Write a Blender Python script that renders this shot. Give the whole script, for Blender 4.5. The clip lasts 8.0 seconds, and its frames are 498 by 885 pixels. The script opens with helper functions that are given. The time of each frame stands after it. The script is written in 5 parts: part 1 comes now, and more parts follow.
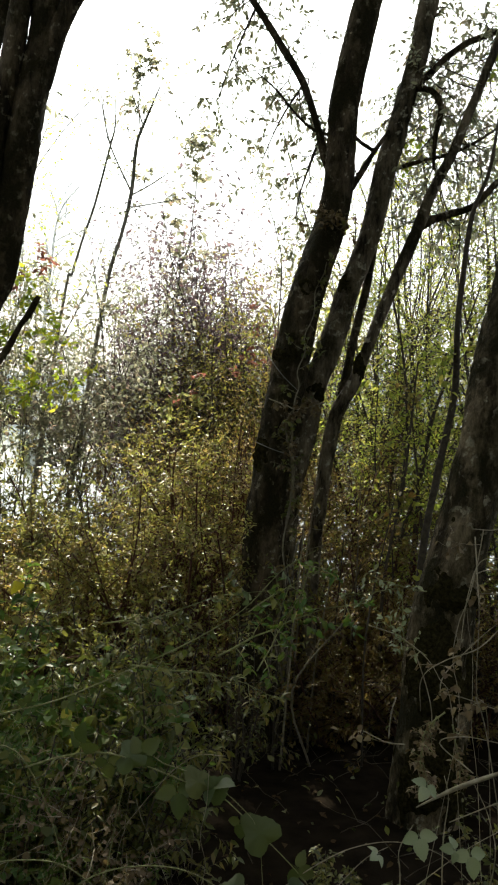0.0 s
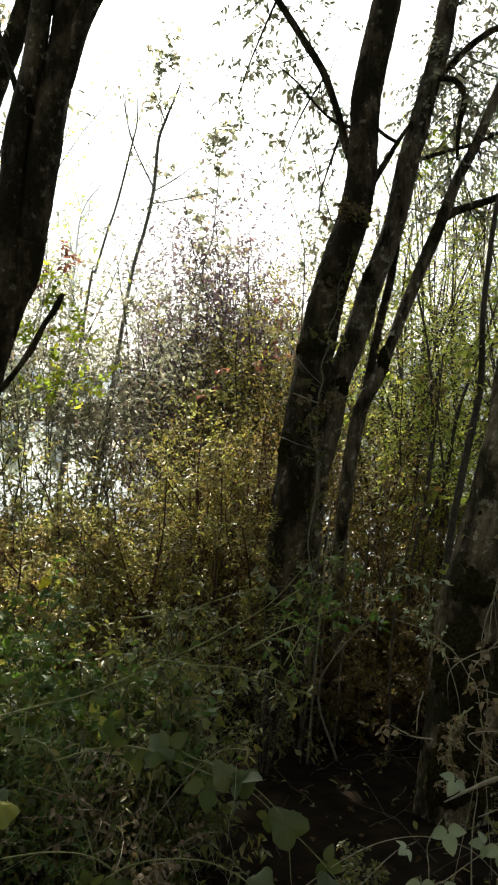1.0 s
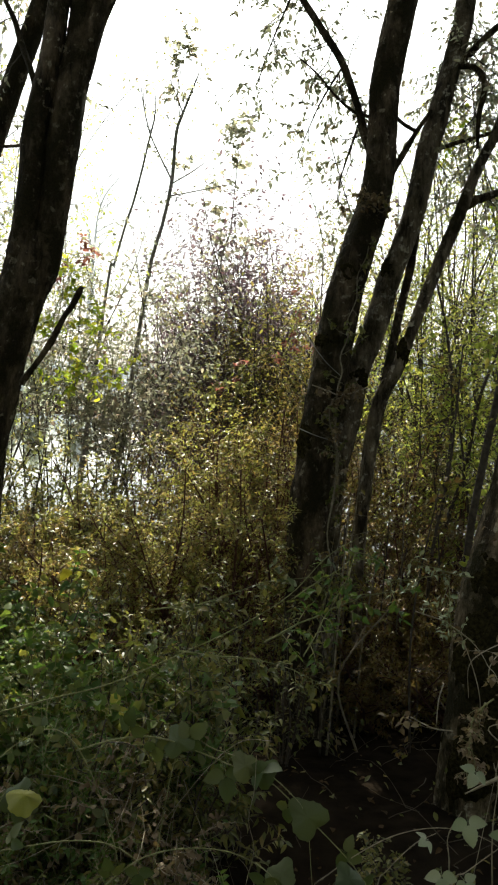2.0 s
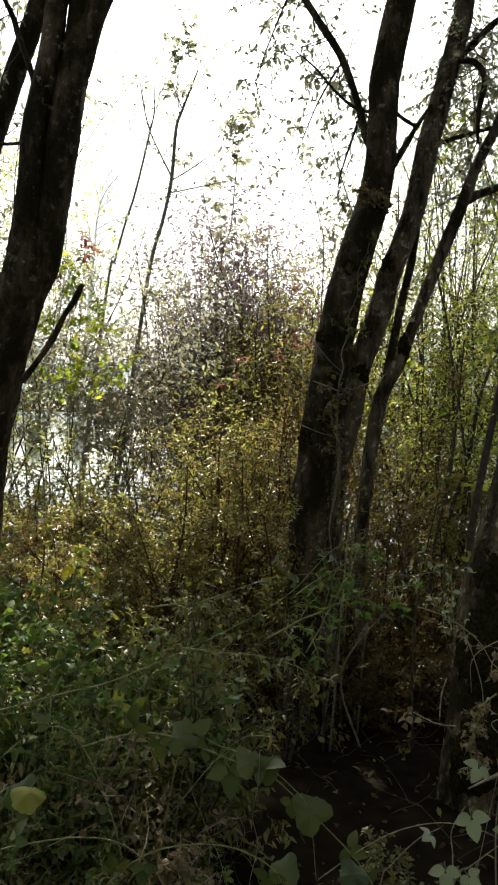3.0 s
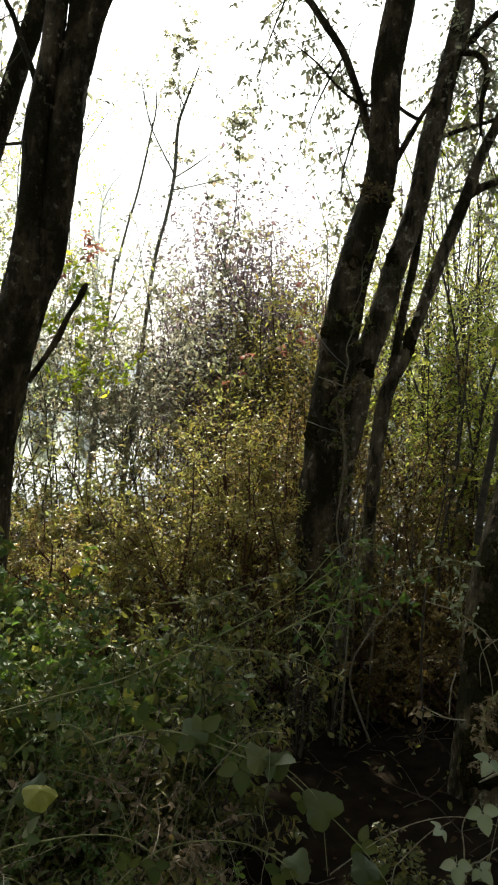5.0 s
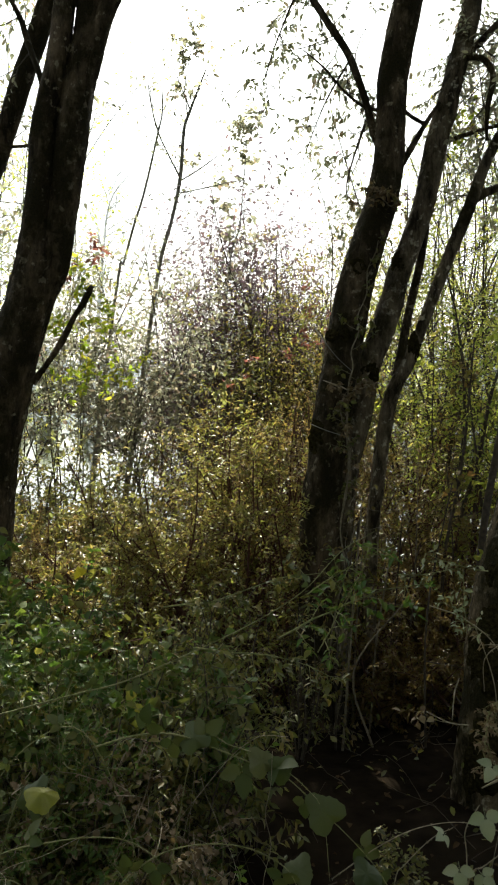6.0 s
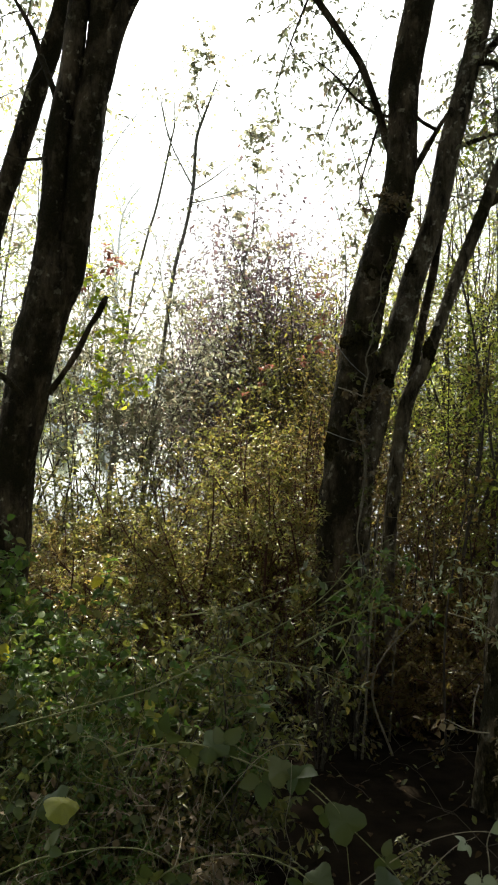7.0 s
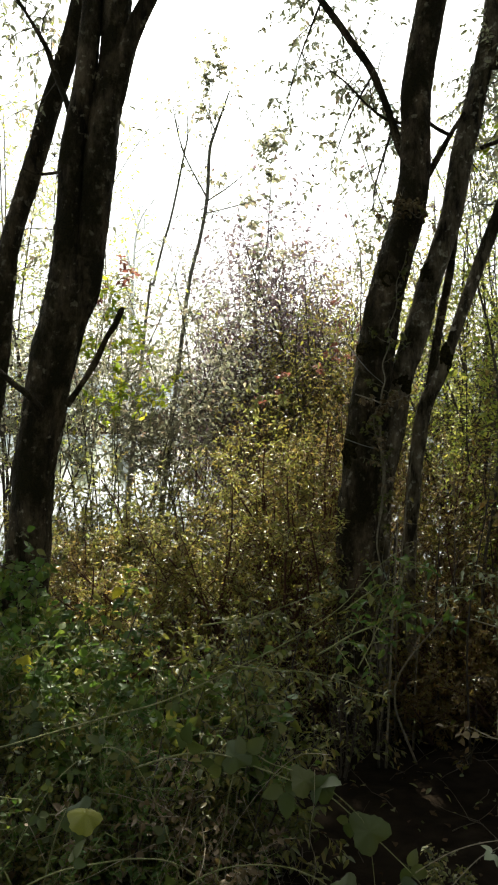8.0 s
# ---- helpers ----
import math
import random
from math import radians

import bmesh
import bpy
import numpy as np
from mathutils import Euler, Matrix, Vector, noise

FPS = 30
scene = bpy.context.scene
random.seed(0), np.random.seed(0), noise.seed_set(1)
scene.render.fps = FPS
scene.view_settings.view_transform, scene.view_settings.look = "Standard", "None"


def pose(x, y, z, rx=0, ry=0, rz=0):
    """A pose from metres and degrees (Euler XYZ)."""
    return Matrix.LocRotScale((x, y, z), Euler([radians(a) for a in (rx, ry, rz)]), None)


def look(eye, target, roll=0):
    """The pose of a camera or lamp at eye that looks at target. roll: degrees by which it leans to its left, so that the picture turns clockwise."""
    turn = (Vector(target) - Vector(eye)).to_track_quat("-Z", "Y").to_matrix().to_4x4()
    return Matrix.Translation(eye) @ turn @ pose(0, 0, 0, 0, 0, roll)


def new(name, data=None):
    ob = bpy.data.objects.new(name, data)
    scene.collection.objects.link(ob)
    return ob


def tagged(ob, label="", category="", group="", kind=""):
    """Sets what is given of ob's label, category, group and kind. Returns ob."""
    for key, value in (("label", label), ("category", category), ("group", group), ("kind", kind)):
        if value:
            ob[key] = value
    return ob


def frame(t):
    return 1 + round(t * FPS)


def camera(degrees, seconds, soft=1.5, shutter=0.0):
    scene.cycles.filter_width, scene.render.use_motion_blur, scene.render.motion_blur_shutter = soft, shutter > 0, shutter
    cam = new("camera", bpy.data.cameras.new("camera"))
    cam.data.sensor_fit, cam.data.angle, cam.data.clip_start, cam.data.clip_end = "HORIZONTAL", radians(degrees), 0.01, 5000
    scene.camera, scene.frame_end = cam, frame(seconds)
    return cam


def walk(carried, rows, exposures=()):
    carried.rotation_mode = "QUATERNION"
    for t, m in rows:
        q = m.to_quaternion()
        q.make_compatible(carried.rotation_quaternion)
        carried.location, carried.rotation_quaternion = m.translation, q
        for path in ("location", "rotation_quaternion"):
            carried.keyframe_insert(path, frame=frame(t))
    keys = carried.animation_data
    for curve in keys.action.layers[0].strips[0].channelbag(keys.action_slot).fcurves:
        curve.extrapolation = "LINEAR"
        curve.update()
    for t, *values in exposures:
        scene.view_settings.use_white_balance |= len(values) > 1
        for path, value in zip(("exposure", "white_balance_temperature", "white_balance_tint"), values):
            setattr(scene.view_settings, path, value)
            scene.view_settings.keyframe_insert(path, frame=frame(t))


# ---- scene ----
# The camera: hand-held, standing on the path and turning slowly to its left.
cam = camera(33.8, 8.0, soft=2.0)
EYE = 1.6
ROWS = [
    (0.0, 87.497, -2.997, 0.131),
    (0.5, 86.835, -2.404, 1.709),
    (1.0, 87.056, -2.401, 1.818),
    (1.5, 86.527, -2.623, 2.281),
    (1.7, 86.486, -2.374, 2.955),
    (3.0, 86.204, -1.804, 3.215),
    (3.5, 86.172, -1.731, 3.747),
    (4.0, 86.017, -1.495, 3.660),
    (4.5, 85.911, -1.283, 3.658),
    (5.0, 85.959, -1.040, 3.593),
    (6.3, 86.242, -1.407, 3.978),
    (6.5, 86.298, -1.448, 3.979),
    (7.0, 86.709, -0.624, 4.948),
    (7.5, 87.168, 0.149, 5.289),
    (8.0, 87.301, 0.346, 6.137),
]
walk(cam, [(t, pose(0, 0, EYE, rx, ry, rz)) for t, rx, ry, rz in ROWS], [(0.0, 1.42, 6700, 2)])

# ---- light: sun ahead above the trees in thin haze ----
SUN_EL, SUN_AZ = 51.0, -4.0
world = bpy.data.worlds.new("sky")
scene.world = world
world.use_nodes = True
wn = world.node_tree
sky = wn.nodes.new("ShaderNodeTexSky")
sky.sky_type = "NISHITA"
sky.sun_disc = False
sky.sun_elevation = radians(SUN_EL)
sky.sun_rotation = radians(SUN_AZ)
sky.air_density, sky.dust_density, sky.ozone_density = 1.0, 3.2, 1.2
milk = wn.nodes.new("ShaderNodeHueSaturation")  # thin cloud takes most of the blue out of the sky
milk.inputs["Saturation"].default_value = 0.35
wn.links.new(sky.outputs[0], milk.inputs["Color"])
wn.links.new(milk.outputs[0], wn.nodes["Background"].inputs[0])
wn.nodes["Background"].inputs[1].default_value = 0.13
sun = bpy.data.lights.new("sun", "SUN")
sun.energy, sun.angle, sun.color = 4.5, radians(0.6), (1.0, 0.94, 0.84)
sun_dir = Vector((math.sin(radians(SUN_AZ)) * math.cos(radians(SUN_EL)), math.cos(radians(SUN_AZ)) * math.cos(radians(SUN_EL)), math.sin(radians(SUN_EL))))
new("sun", sun).matrix_world = look(sun_dir * 50, (0, 0, 0))


# ---- materials ----
def nodes_of(name):
    m = bpy.data.materials.new(name)
    m.use_nodes = True
    nt = m.node_tree
    return m, nt, nt.nodes["Principled BSDF"], nt.nodes["Material Output"]


def ramp_node(nt, stops):
    r = nt.nodes.new("ShaderNodeValToRGB")
    el = r.color_ramp.elements
    while len(el) > 1:
        el.remove(el[-1])
    for i, (p, c) in enumerate(stops):
        e = el[0] if i == 0 else el.new(p)
        e.position, e.color = p, (*c, 1)
    return r


def noise_node(nt, scale, detail=4, rough=0.55, stretch=None):
    n = nt.nodes.new("ShaderNodeTexNoise")
    n.inputs["Scale"].default_value, n.inputs["Detail"].default_value, n.inputs["Roughness"].default_value = scale, detail, rough
    tc = nt.nodes.new("ShaderNodeTexCoord")
    if stretch:
        mp = nt.nodes.new("ShaderNodeMapping")
        mp.inputs["Scale"].default_value = stretch
        nt.links.new(tc.outputs["Object"], mp.inputs[0])
        nt.links.new(mp.outputs[0], n.inputs["Vector"])
    else:
        nt.links.new(tc.outputs["Object"], n.inputs["Vector"])
    return n


def mix_node(nt, fac, a, b, mode="MIX"):
    m = nt.nodes.new("ShaderNodeMix")
    m.data_type, m.blend_type = "RGBA", mode
    for sock, v in ((m.inputs[0], fac), (m.inputs[6], a), (m.inputs[7], b)):
        if isinstance(v, bpy.types.NodeSocket):
            nt.links.new(v, sock)
        elif isinstance(v, (int, float)):
            sock.default_value = v
        else:
            sock.default_value = (*v, 1)
    return m.outputs[2]


def leaf_mat(name, stops, trans=0.45, glow=1.5, rough=0.5, spots=0.35, wax=0.5, warm=0.55):
    """Leaf tissue: each leaf takes its own colour, with blotches, a waxy face and light passing through."""
    m, nt, bsdf, out = nodes_of(name)
    geo = nt.nodes.new("ShaderNodeNewGeometry")
    info = nt.nodes.new("ShaderNodeObjectInfo")
    add = nt.nodes.new("ShaderNodeMath")
    add.operation = "ADD"
    frac = nt.nodes.new("ShaderNodeMath")
    frac.operation = "FRACT"
    nt.links.new(geo.outputs["Random Per Island"], add.inputs[0])
    nt.links.new(info.outputs["Random"], add.inputs[1])
    nt.links.new(add.outputs[0], frac.inputs[0])
    r = ramp_node(nt, stops)
    nt.links.new(frac.outputs[0], r.inputs[0])
    n = noise_node(nt, 70, 3)
    rr = ramp_node(nt, [(0.45, (0, 0, 0)), (0.7, (1, 1, 1))])
    nt.links.new(n.outputs[0], rr.inputs[0])
    fac = nt.nodes.new("ShaderNodeMath")
    fac.operation = "MULTIPLY"
    fac.inputs[1].default_value = spots
    nt.links.new(rr.outputs[0], fac.inputs[0])
    col = mix_node(nt, fac.outputs[0], r.outputs[0], (0.09, 0.06, 0.025))
    nt.links.new(col, bsdf.inputs["Base Color"])
    bsdf.inputs["Roughness"].default_value = rough
    bsdf.inputs["Specular IOR Level"].default_value = wax
    tr = nt.nodes.new("ShaderNodeBsdfTranslucent")
    tcol = mix_node(nt, 1.0, col, (glow, glow, glow * warm), "MULTIPLY")
    nt.links.new(tcol, tr.inputs[0])
    mx = nt.nodes.new("ShaderNodeMixShader")
    mx.inputs[0].default_value = trans
    nt.links.new(bsdf.outputs[0], mx.inputs[1])
    nt.links.new(tr.outputs[0], mx.inputs[2])
    nt.links.new(mx.outputs[0], out.inputs[0])
    return m


def bark_mat(name, dark, light, moss, moss_amount, lichen=(0.5, 0.5, 0.45)):
    """Furrowed bark with pale lichen spots and patches of moss."""
    m, nt, bsdf, out = nodes_of(name)
    n1 = noise_node(nt, 14, 8, 0.7, (1, 1, 0.3))
    n2 = noise_node(nt, 60, 6, 0.7, (1, 1, 0.4))
    n3 = noise_node(nt, 5.5, 9, 0.72, (1, 1, 0.7))
    n5 = noise_node(nt, 24, 5, 0.6)
    r1 = ramp_node(nt, [(0.40, dark), (0.5, tuple(0.5 * (a + c) for a, c in zip(dark, light))), (0.62, light)])
    nt.links.new(n1.outputs[0], r1.inputs[0])
    c = mix_node(nt, 0.75, r1.outputs[0], n2.outputs[0], "OVERLAY")
    rl = ramp_node(nt, [(0.585, (0, 0, 0)), (0.65, (1, 1, 1))])
    nt.links.new(n5.outputs[0], rl.inputs[0])
    c = mix_node(nt, rl.outputs[0], c, lichen)
    rm = ramp_node(nt, [(0.52 - moss_amount, (0, 0, 0)), (0.68 - moss_amount, (1, 1, 1))])
    nt.links.new(n3.outputs[0], rm.inputs[0])
    n4 = noise_node(nt, 160, 4)
    rmoss = ramp_node(nt, [(0.3, tuple(v * 0.35 for v in moss)), (0.7, moss)])
    nt.links.new(n4.outputs[0], rmoss.inputs[0])
    c = mix_node(nt, rm.outputs[0], c, rmoss.outputs[0])
    nt.links.new(c, bsdf.inputs["Base Color"])
    bsdf.inputs["Roughness"].default_value = 0.8
    bsdf.inputs["Specular IOR Level"].default_value = 0.12
    h = nt.nodes.new("ShaderNodeMath")
    h.operation = "ADD"
    nt.links.new(n2.outputs[0], h.inputs[0])
    nt.links.new(n1.outputs[0], h.inputs[1])
    bump = nt.nodes.new("ShaderNodeBump")
    bump.inputs["Strength"].default_value, bump.inputs["Distance"].default_value = 1.0, 0.03
    nt.links.new(h.outputs[0], bump.inputs["Height"])
    nt.links.new(bump.outputs[0], bsdf.inputs["Normal"])
    return m


def plain_mat(name, a, b, scale, rough=0.8, bump=0.3, gloss=0.25):
    m, nt, bsdf, out = nodes_of(name)
    n = noise_node(nt, scale, 5, 0.6)
    r = ramp_node(nt, [(0.3, a), (0.7, b)])
    nt.links.new(n.outputs[0], r.inputs[0])
    nt.links.new(r.outputs[0], bsdf.inputs["Base Color"])
    bsdf.inputs["Roughness"].default_value = rough
    bsdf.inputs["Specular IOR Level"].default_value = gloss
    bp = nt.nodes.new("ShaderNodeBump")
    bp.inputs["Strength"].default_value, bp.inputs["Distance"].default_value = bump, 0.02
    nt.links.new(n.outputs[0], bp.inputs["Height"])
    nt.links.new(bp.outputs[0], bsdf.inputs["Normal"])
    return m


ALDER = bark_mat("alder_bark", (0.016, 0.011, 0.007), (0.17, 0.125, 0.08), (0.036, 0.029, 0.011), 0.12, (0.33, 0.28, 0.20))
PALEBARK = bark_mat("pale_alder_bark", (0.03, 0.023, 0.015), (0.27, 0.215, 0.15), (0.04, 0.033, 0.013), 0.05, (0.50, 0.45, 0.35))
MOSSY = bark_mat("mossy_bark", (0.03, 0.021, 0.012), (0.30, 0.23, 0.145), (0.035, 0.03, 0.011), 0.11, (0.46, 0.40, 0.29))
MOSS = plain_mat("moss", (0.010, 0.008, 0.004), (0.045, 0.038, 0.016), 70, 0.95, 1.0, 0.0)
TWIG = plain_mat("twig_bark", (0.035, 0.028, 0.022), (0.10, 0.08, 0.06), 40)
SAPBARK = plain_mat("sapling_bark", (0.14, 0.13, 0.12), (0.32, 0.30, 0.28), 30)
REDTWIG = plain_mat("red_twig_bark", (0.05, 0.022, 0.016), (0.12, 0.06, 0.04), 40)
CANE = plain_mat("bramble_cane", (0.15, 0.17, 0.06), (0.32, 0.30, 0.15), 60, 0.6)
DRY = plain_mat("dry_stem", (0.20, 0.165, 0.11), (0.46, 0.39, 0.29), 60, 0.7)
VINE = plain_mat("vine_bark", (0.10, 0.08, 0.05), (0.27, 0.23, 0.165), 60, 0.7)

OLIVE = leaf_mat("autumn_shrub_leaf", [(0, (0.12, 0.125, 0.04)), (0.3, (0.17, 0.16, 0.05)), (0.55, (0.14, 0.155, 0.045)), (0.75, (0.20, 0.16, 0.055)), (0.92, (0.17, 0.115, 0.05)), (1, (0.25, 0.21, 0.08))], 0.55, 2.0, 0.34, 0.3, 0.6, 0.65)
RUSSET = leaf_mat("russet_shrub_leaf", [(0, (0.12, 0.085, 0.04)), (0.4, (0.16, 0.11, 0.045)), (0.7, (0.13, 0.12, 0.04)), (1, (0.21, 0.12, 0.055))], 0.55, 1.9, 0.34, 0.3, 0.6, 0.65)
YELLOWGREEN = leaf_mat("willow_leaf", [(0, (0.10, 0.14, 0.03)), (0.35, (0.16, 0.19, 0.045)), (0.65, (0.22, 0.235, 0.055)), (0.85, (0.28, 0.255, 0.07)), (1, (0.17, 0.165, 0.05))], 0.65, 2.7, 0.34, 0.3, 0.6, 0.65)
PURPLE = leaf_mat("dogwood_leaf", [(0, (0.07, 0.05, 0.065)), (0.4, (0.10, 0.065, 0.085)), (0.75, (0.085, 0.07, 0.075)), (1, (0.15, 0.075, 0.08))], 0.5, 2.0, 0.28, 0.2, 0.6, 0.95)
PALE = leaf_mat("sapling_leaf", [(0, (0.13, 0.14, 0.10)), (0.5, (0.17, 0.17, 0.12)), (0.85, (0.22, 0.20, 0.14)), (1, (0.19, 0.13, 0.10))], 0.6, 2.1, 0.32, 0.2, 0.6, 0.95)
ALDERLEAF = leaf_mat("alder_leaf", [(0, (0.16, 0.17, 0.11)), (0.5, (0.21, 0.21, 0.14)), (0.85, (0.26, 0.24, 0.16)), (1, (0.21, 0.15, 0.10))], 0.65, 2.1, 0.32, 0.15, 0.6, 0.95)
PALEGREEN = leaf_mat("spindle_leaf", [(0, (0.13, 0.15, 0.06)), (0.5, (0.18, 0.185, 0.075)), (0.85, (0.23, 0.21, 0.09)), (1, (0.19, 0.13, 0.07))], 0.55, 1.9, 0.32, 0.2, 0.6, 0.75)
BRIGHT = leaf_mat("rowan_leaf", [(0, (0.10, 0.15, 0.025)), (0.5, (0.16, 0.20, 0.03)), (1, (0.24, 0.22, 0.04))], 0.65, 2.9)
GREEN = leaf_mat("herb_leaf", [(0, (0.055, 0.105, 0.03)), (0.45, (0.085, 0.145, 0.036)), (0.8, (0.13, 0.17, 0.045)), (1, (0.18, 0.17, 0.055))], 0.45, 1.6, 0.48, 0.2, 0.3)
DULL = leaf_mat("privet_leaf", [(0, (0.06, 0.075, 0.024)), (0.45, (0.115, 0.125, 0.034)), (0.85, (0.17, 0.16, 0.045)), (1, (0.21, 0.16, 0.06))], 0.4, 1.5, 0.40, 0.3, 0.45, 0.65)
BRAMBLE = leaf_mat("bramble_leaf", [(0, (0.24, 0.28, 0.17)), (0.5, (0.29, 0.33, 0.21)), (1, (0.35, 0.37, 0.25))], 0.25, 1.2, 0.4, 0.25)
GREENBRAMBLE = leaf_mat("green_bramble_leaf", [(0, (0.045, 0.07, 0.024)), (0.5, (0.07, 0.095, 0.032)), (1, (0.10, 0.11, 0.04))], 0.3, 1.5, 0.5, 0.35, 0.4)
FERN = leaf_mat("withered_fern", [(0, (0.12, 0.08, 0.05)), (0.5, (0.20, 0.14, 0.09)), (1, (0.32, 0.25, 0.17))], 0.35, 1.3, 0.7)
RED = leaf_mat("red_leaf", [(0, (0.14, 0.055, 0.045)), (1, (0.21, 0.075, 0.06))], 0.5, 1.8, 0.5, 0.35, 0.5, 0.9)
OLDLEAF = leaf_mat("fading_leaf", [(0, (0.26, 0.27, 0.035)), (1, (0.31, 0.31, 0.04))], 0.4, 1.4, 0.5, 0.5)
YELLOW = leaf_mat("yellow_leaf", [(0, (0.38, 0.36, 0.04)), (1, (0.46, 0.40, 0.05))], 0.4, 1.3, 0.6, 0.6)
BROWN = leaf_mat("dead_leaf", [(0, (0.03, 0.02, 0.012)), (0.5, (0.055, 0.036, 0.02)), (1, (0.08, 0.05, 0.03))], 0.25, 1.3, 0.9, 0.3, 0.1)
CANOPY = leaf_mat("canopy_leaf", [(0, (0.06, 0.09, 0.02)), (0.6, (0.10, 0.13, 0.025)), (1, (0.16, 0.15, 0.03))], 0.4, 1.5)
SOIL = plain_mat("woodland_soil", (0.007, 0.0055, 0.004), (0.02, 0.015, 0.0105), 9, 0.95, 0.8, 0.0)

WATER, wnt, wb, wo = nodes_of("pond_water")
wb.inputs["Base Color"].default_value = (0.03, 0.035, 0.025, 1)
wb.inputs["Roughness"].default_value = 0.06
wb.inputs["IOR"].default_value = 1.33
wn1 = noise_node(wnt, 1.6, 3, 0.5, (1, 0.35, 1))
wbp = wnt.nodes.new("ShaderNodeBump")
wbp.inputs["Strength"].default_value, wbp.inputs["Distance"].default_value = 0.12, 0.03
wnt.links.new(wn1.outputs[0], wbp.inputs["Height"])
wnt.links.new(wbp.outputs[0], wb.inputs["Normal"])


# ---- building helpers ----
rng = np.random.default_rng(7)


def unit(v):
    return v / (np.linalg.norm(v, axis=-1, keepdims=True) + 1e-9)


def mesh_from(name, verts, faces_n, loops, mat, smooth=True):
    """A mesh out of flat arrays: corner counts a face and the corners themselves."""
    me = bpy.data.meshes.new(name)
    me.vertices.add(len(verts))
    me.vertices.foreach_set("co", np.asarray(verts, np.float32).ravel())
    me.loops.add(len(loops))
    me.loops.foreach_set("vertex_index", np.asarray(loops, np.int32))
    me.polygons.add(len(faces_n))
    starts = np.concatenate([[0], np.cumsum(faces_n)[:-1]]).astype(np.int32)
    me.polygons.foreach_set("loop_start", starts)
    me.update(calc_edges=True)
    if smooth:
        me.polygons.foreach_set("use_smooth", np.ones(len(faces_n), bool))
    me.materials.append(mat)
    return me


def thing(name, x, y, z, label, category, group="", kind=""):
    """The Empty at a thing's base; each thing draws its own random numbers from its place."""
    global rng
    rng = np.random.default_rng(int(abs(x) * 9973) + int(abs(y) * 7919) + int(abs(z) * 613) + len(label))
    ob = new(name)
    ob.location = (x, y, z)
    return tagged(ob, label, category, group, kind)


def part(name, me, parent, label="", kind=""):
    ob = new(name, me)
    ob.parent = parent
    base = parent
    shift = Vector((0, 0, 0))
    while base is not None:
        shift += base.location
        base = base.parent
    ob.location = -shift
    return tagged(ob, label, "", "", kind)


def smooth_line(pts, per):
    """Catmull-Rom through the rows of pts (x, y, z, radius)."""
    p = np.asarray(pts, float)
    p = np.vstack([2 * p[0] - p[1], p, 2 * p[-1] - p[-2]])
    out = []
    for i in range(1, len(p) - 2):
        for k in range(per):
            t = k / per
            out.append(0.5 * (2 * p[i] + (p[i + 1] - p[i - 1]) * t + (2 * p[i - 1] - 5 * p[i] + 4 * p[i + 1] - p[i + 2]) * t * t + (3 * p[i] - p[i - 1] - 3 * p[i + 1] + p[i + 2]) * t ** 3))
    out.append(p[-2])
    out = np.array(out)
    out[:, 3] = np.maximum(out[:, 3], 0.0008)
    return out


class Tubes:
    """Collects tapering tubes into one mesh."""

    def __init__(self):
        self.v, self.n, self.l, self.count = [], [], [], 0

    def add(self, line, sides=5, lumps=0.0, seed=0.0, ribs=0.0):
        line = np.asarray(line, float)
        p, r = line[:, :3], line[:, 3]
        d = unit(np.gradient(p, axis=0))
        ref = np.where(np.abs(d[:, 2:3]) > 0.9, [[1.0, 0, 0]], [[0, 0, 1.0]])
        a = unit(np.cross(d, ref))
        for i in range(1, len(a)):
            a[i] = unit(a[i - 1] - d[i] * np.dot(a[i - 1], d[i]))
        b = np.cross(d, a)
        ang = np.arange(sides) * 2 * math.pi / sides
        rad = np.repeat(r[:, None], sides, 1)
        if lumps:
            k = np.arange(len(p))[:, None]
            z = p[:, 2:3]
            rad = rad * (1 + lumps * (np.sin(ang * 2 + z * 5 + seed) * 0.5 + np.sin(ang * 3 - z * 11 + seed * 2) * 0.35 + np.sin(ang * 5 + z * 23 + seed * 3) * 0.2))
            furrow = np.abs(np.sin(ang * 4 + 1.3 * np.sin(z * 6 + seed) + 0.8 * np.sin(z * 15 + ang * 2)))
            rad = rad * (1 + ribs * (rng.random(rad.shape) - 0.5) + ribs * 0.8 * (furrow - 0.5))
        v = p[:, None] + rad[..., None] * (np.cos(ang)[None, :, None] * a[:, None] + np.sin(ang)[None, :, None] * b[:, None])
        m = len(p)
        i, j = np.meshgrid(np.arange(m - 1), np.arange(sides), indexing="ij")
        i, j = i.ravel(), j.ravel()
        q = np.stack([i * sides + j, i * sides + (j + 1) % sides, (i + 1) * sides + (j + 1) % sides, (i + 1) * sides + j], 1) + self.count
        self.v.append(v.reshape(-1, 3))
        self.n.append(np.full(len(q), 4))
        self.l.append(q.ravel())
        self.n.append(np.array([sides, sides]))
        self.l.append(np.concatenate([np.arange(sides)[::-1], np.arange(sides) + (m - 1) * sides]) + self.count)
        self.count += m * sides

    def mesh(self, name, mat):
        return mesh_from(name, np.vstack(self.v), np.concatenate(self.n), np.concatenate(self.l), mat)


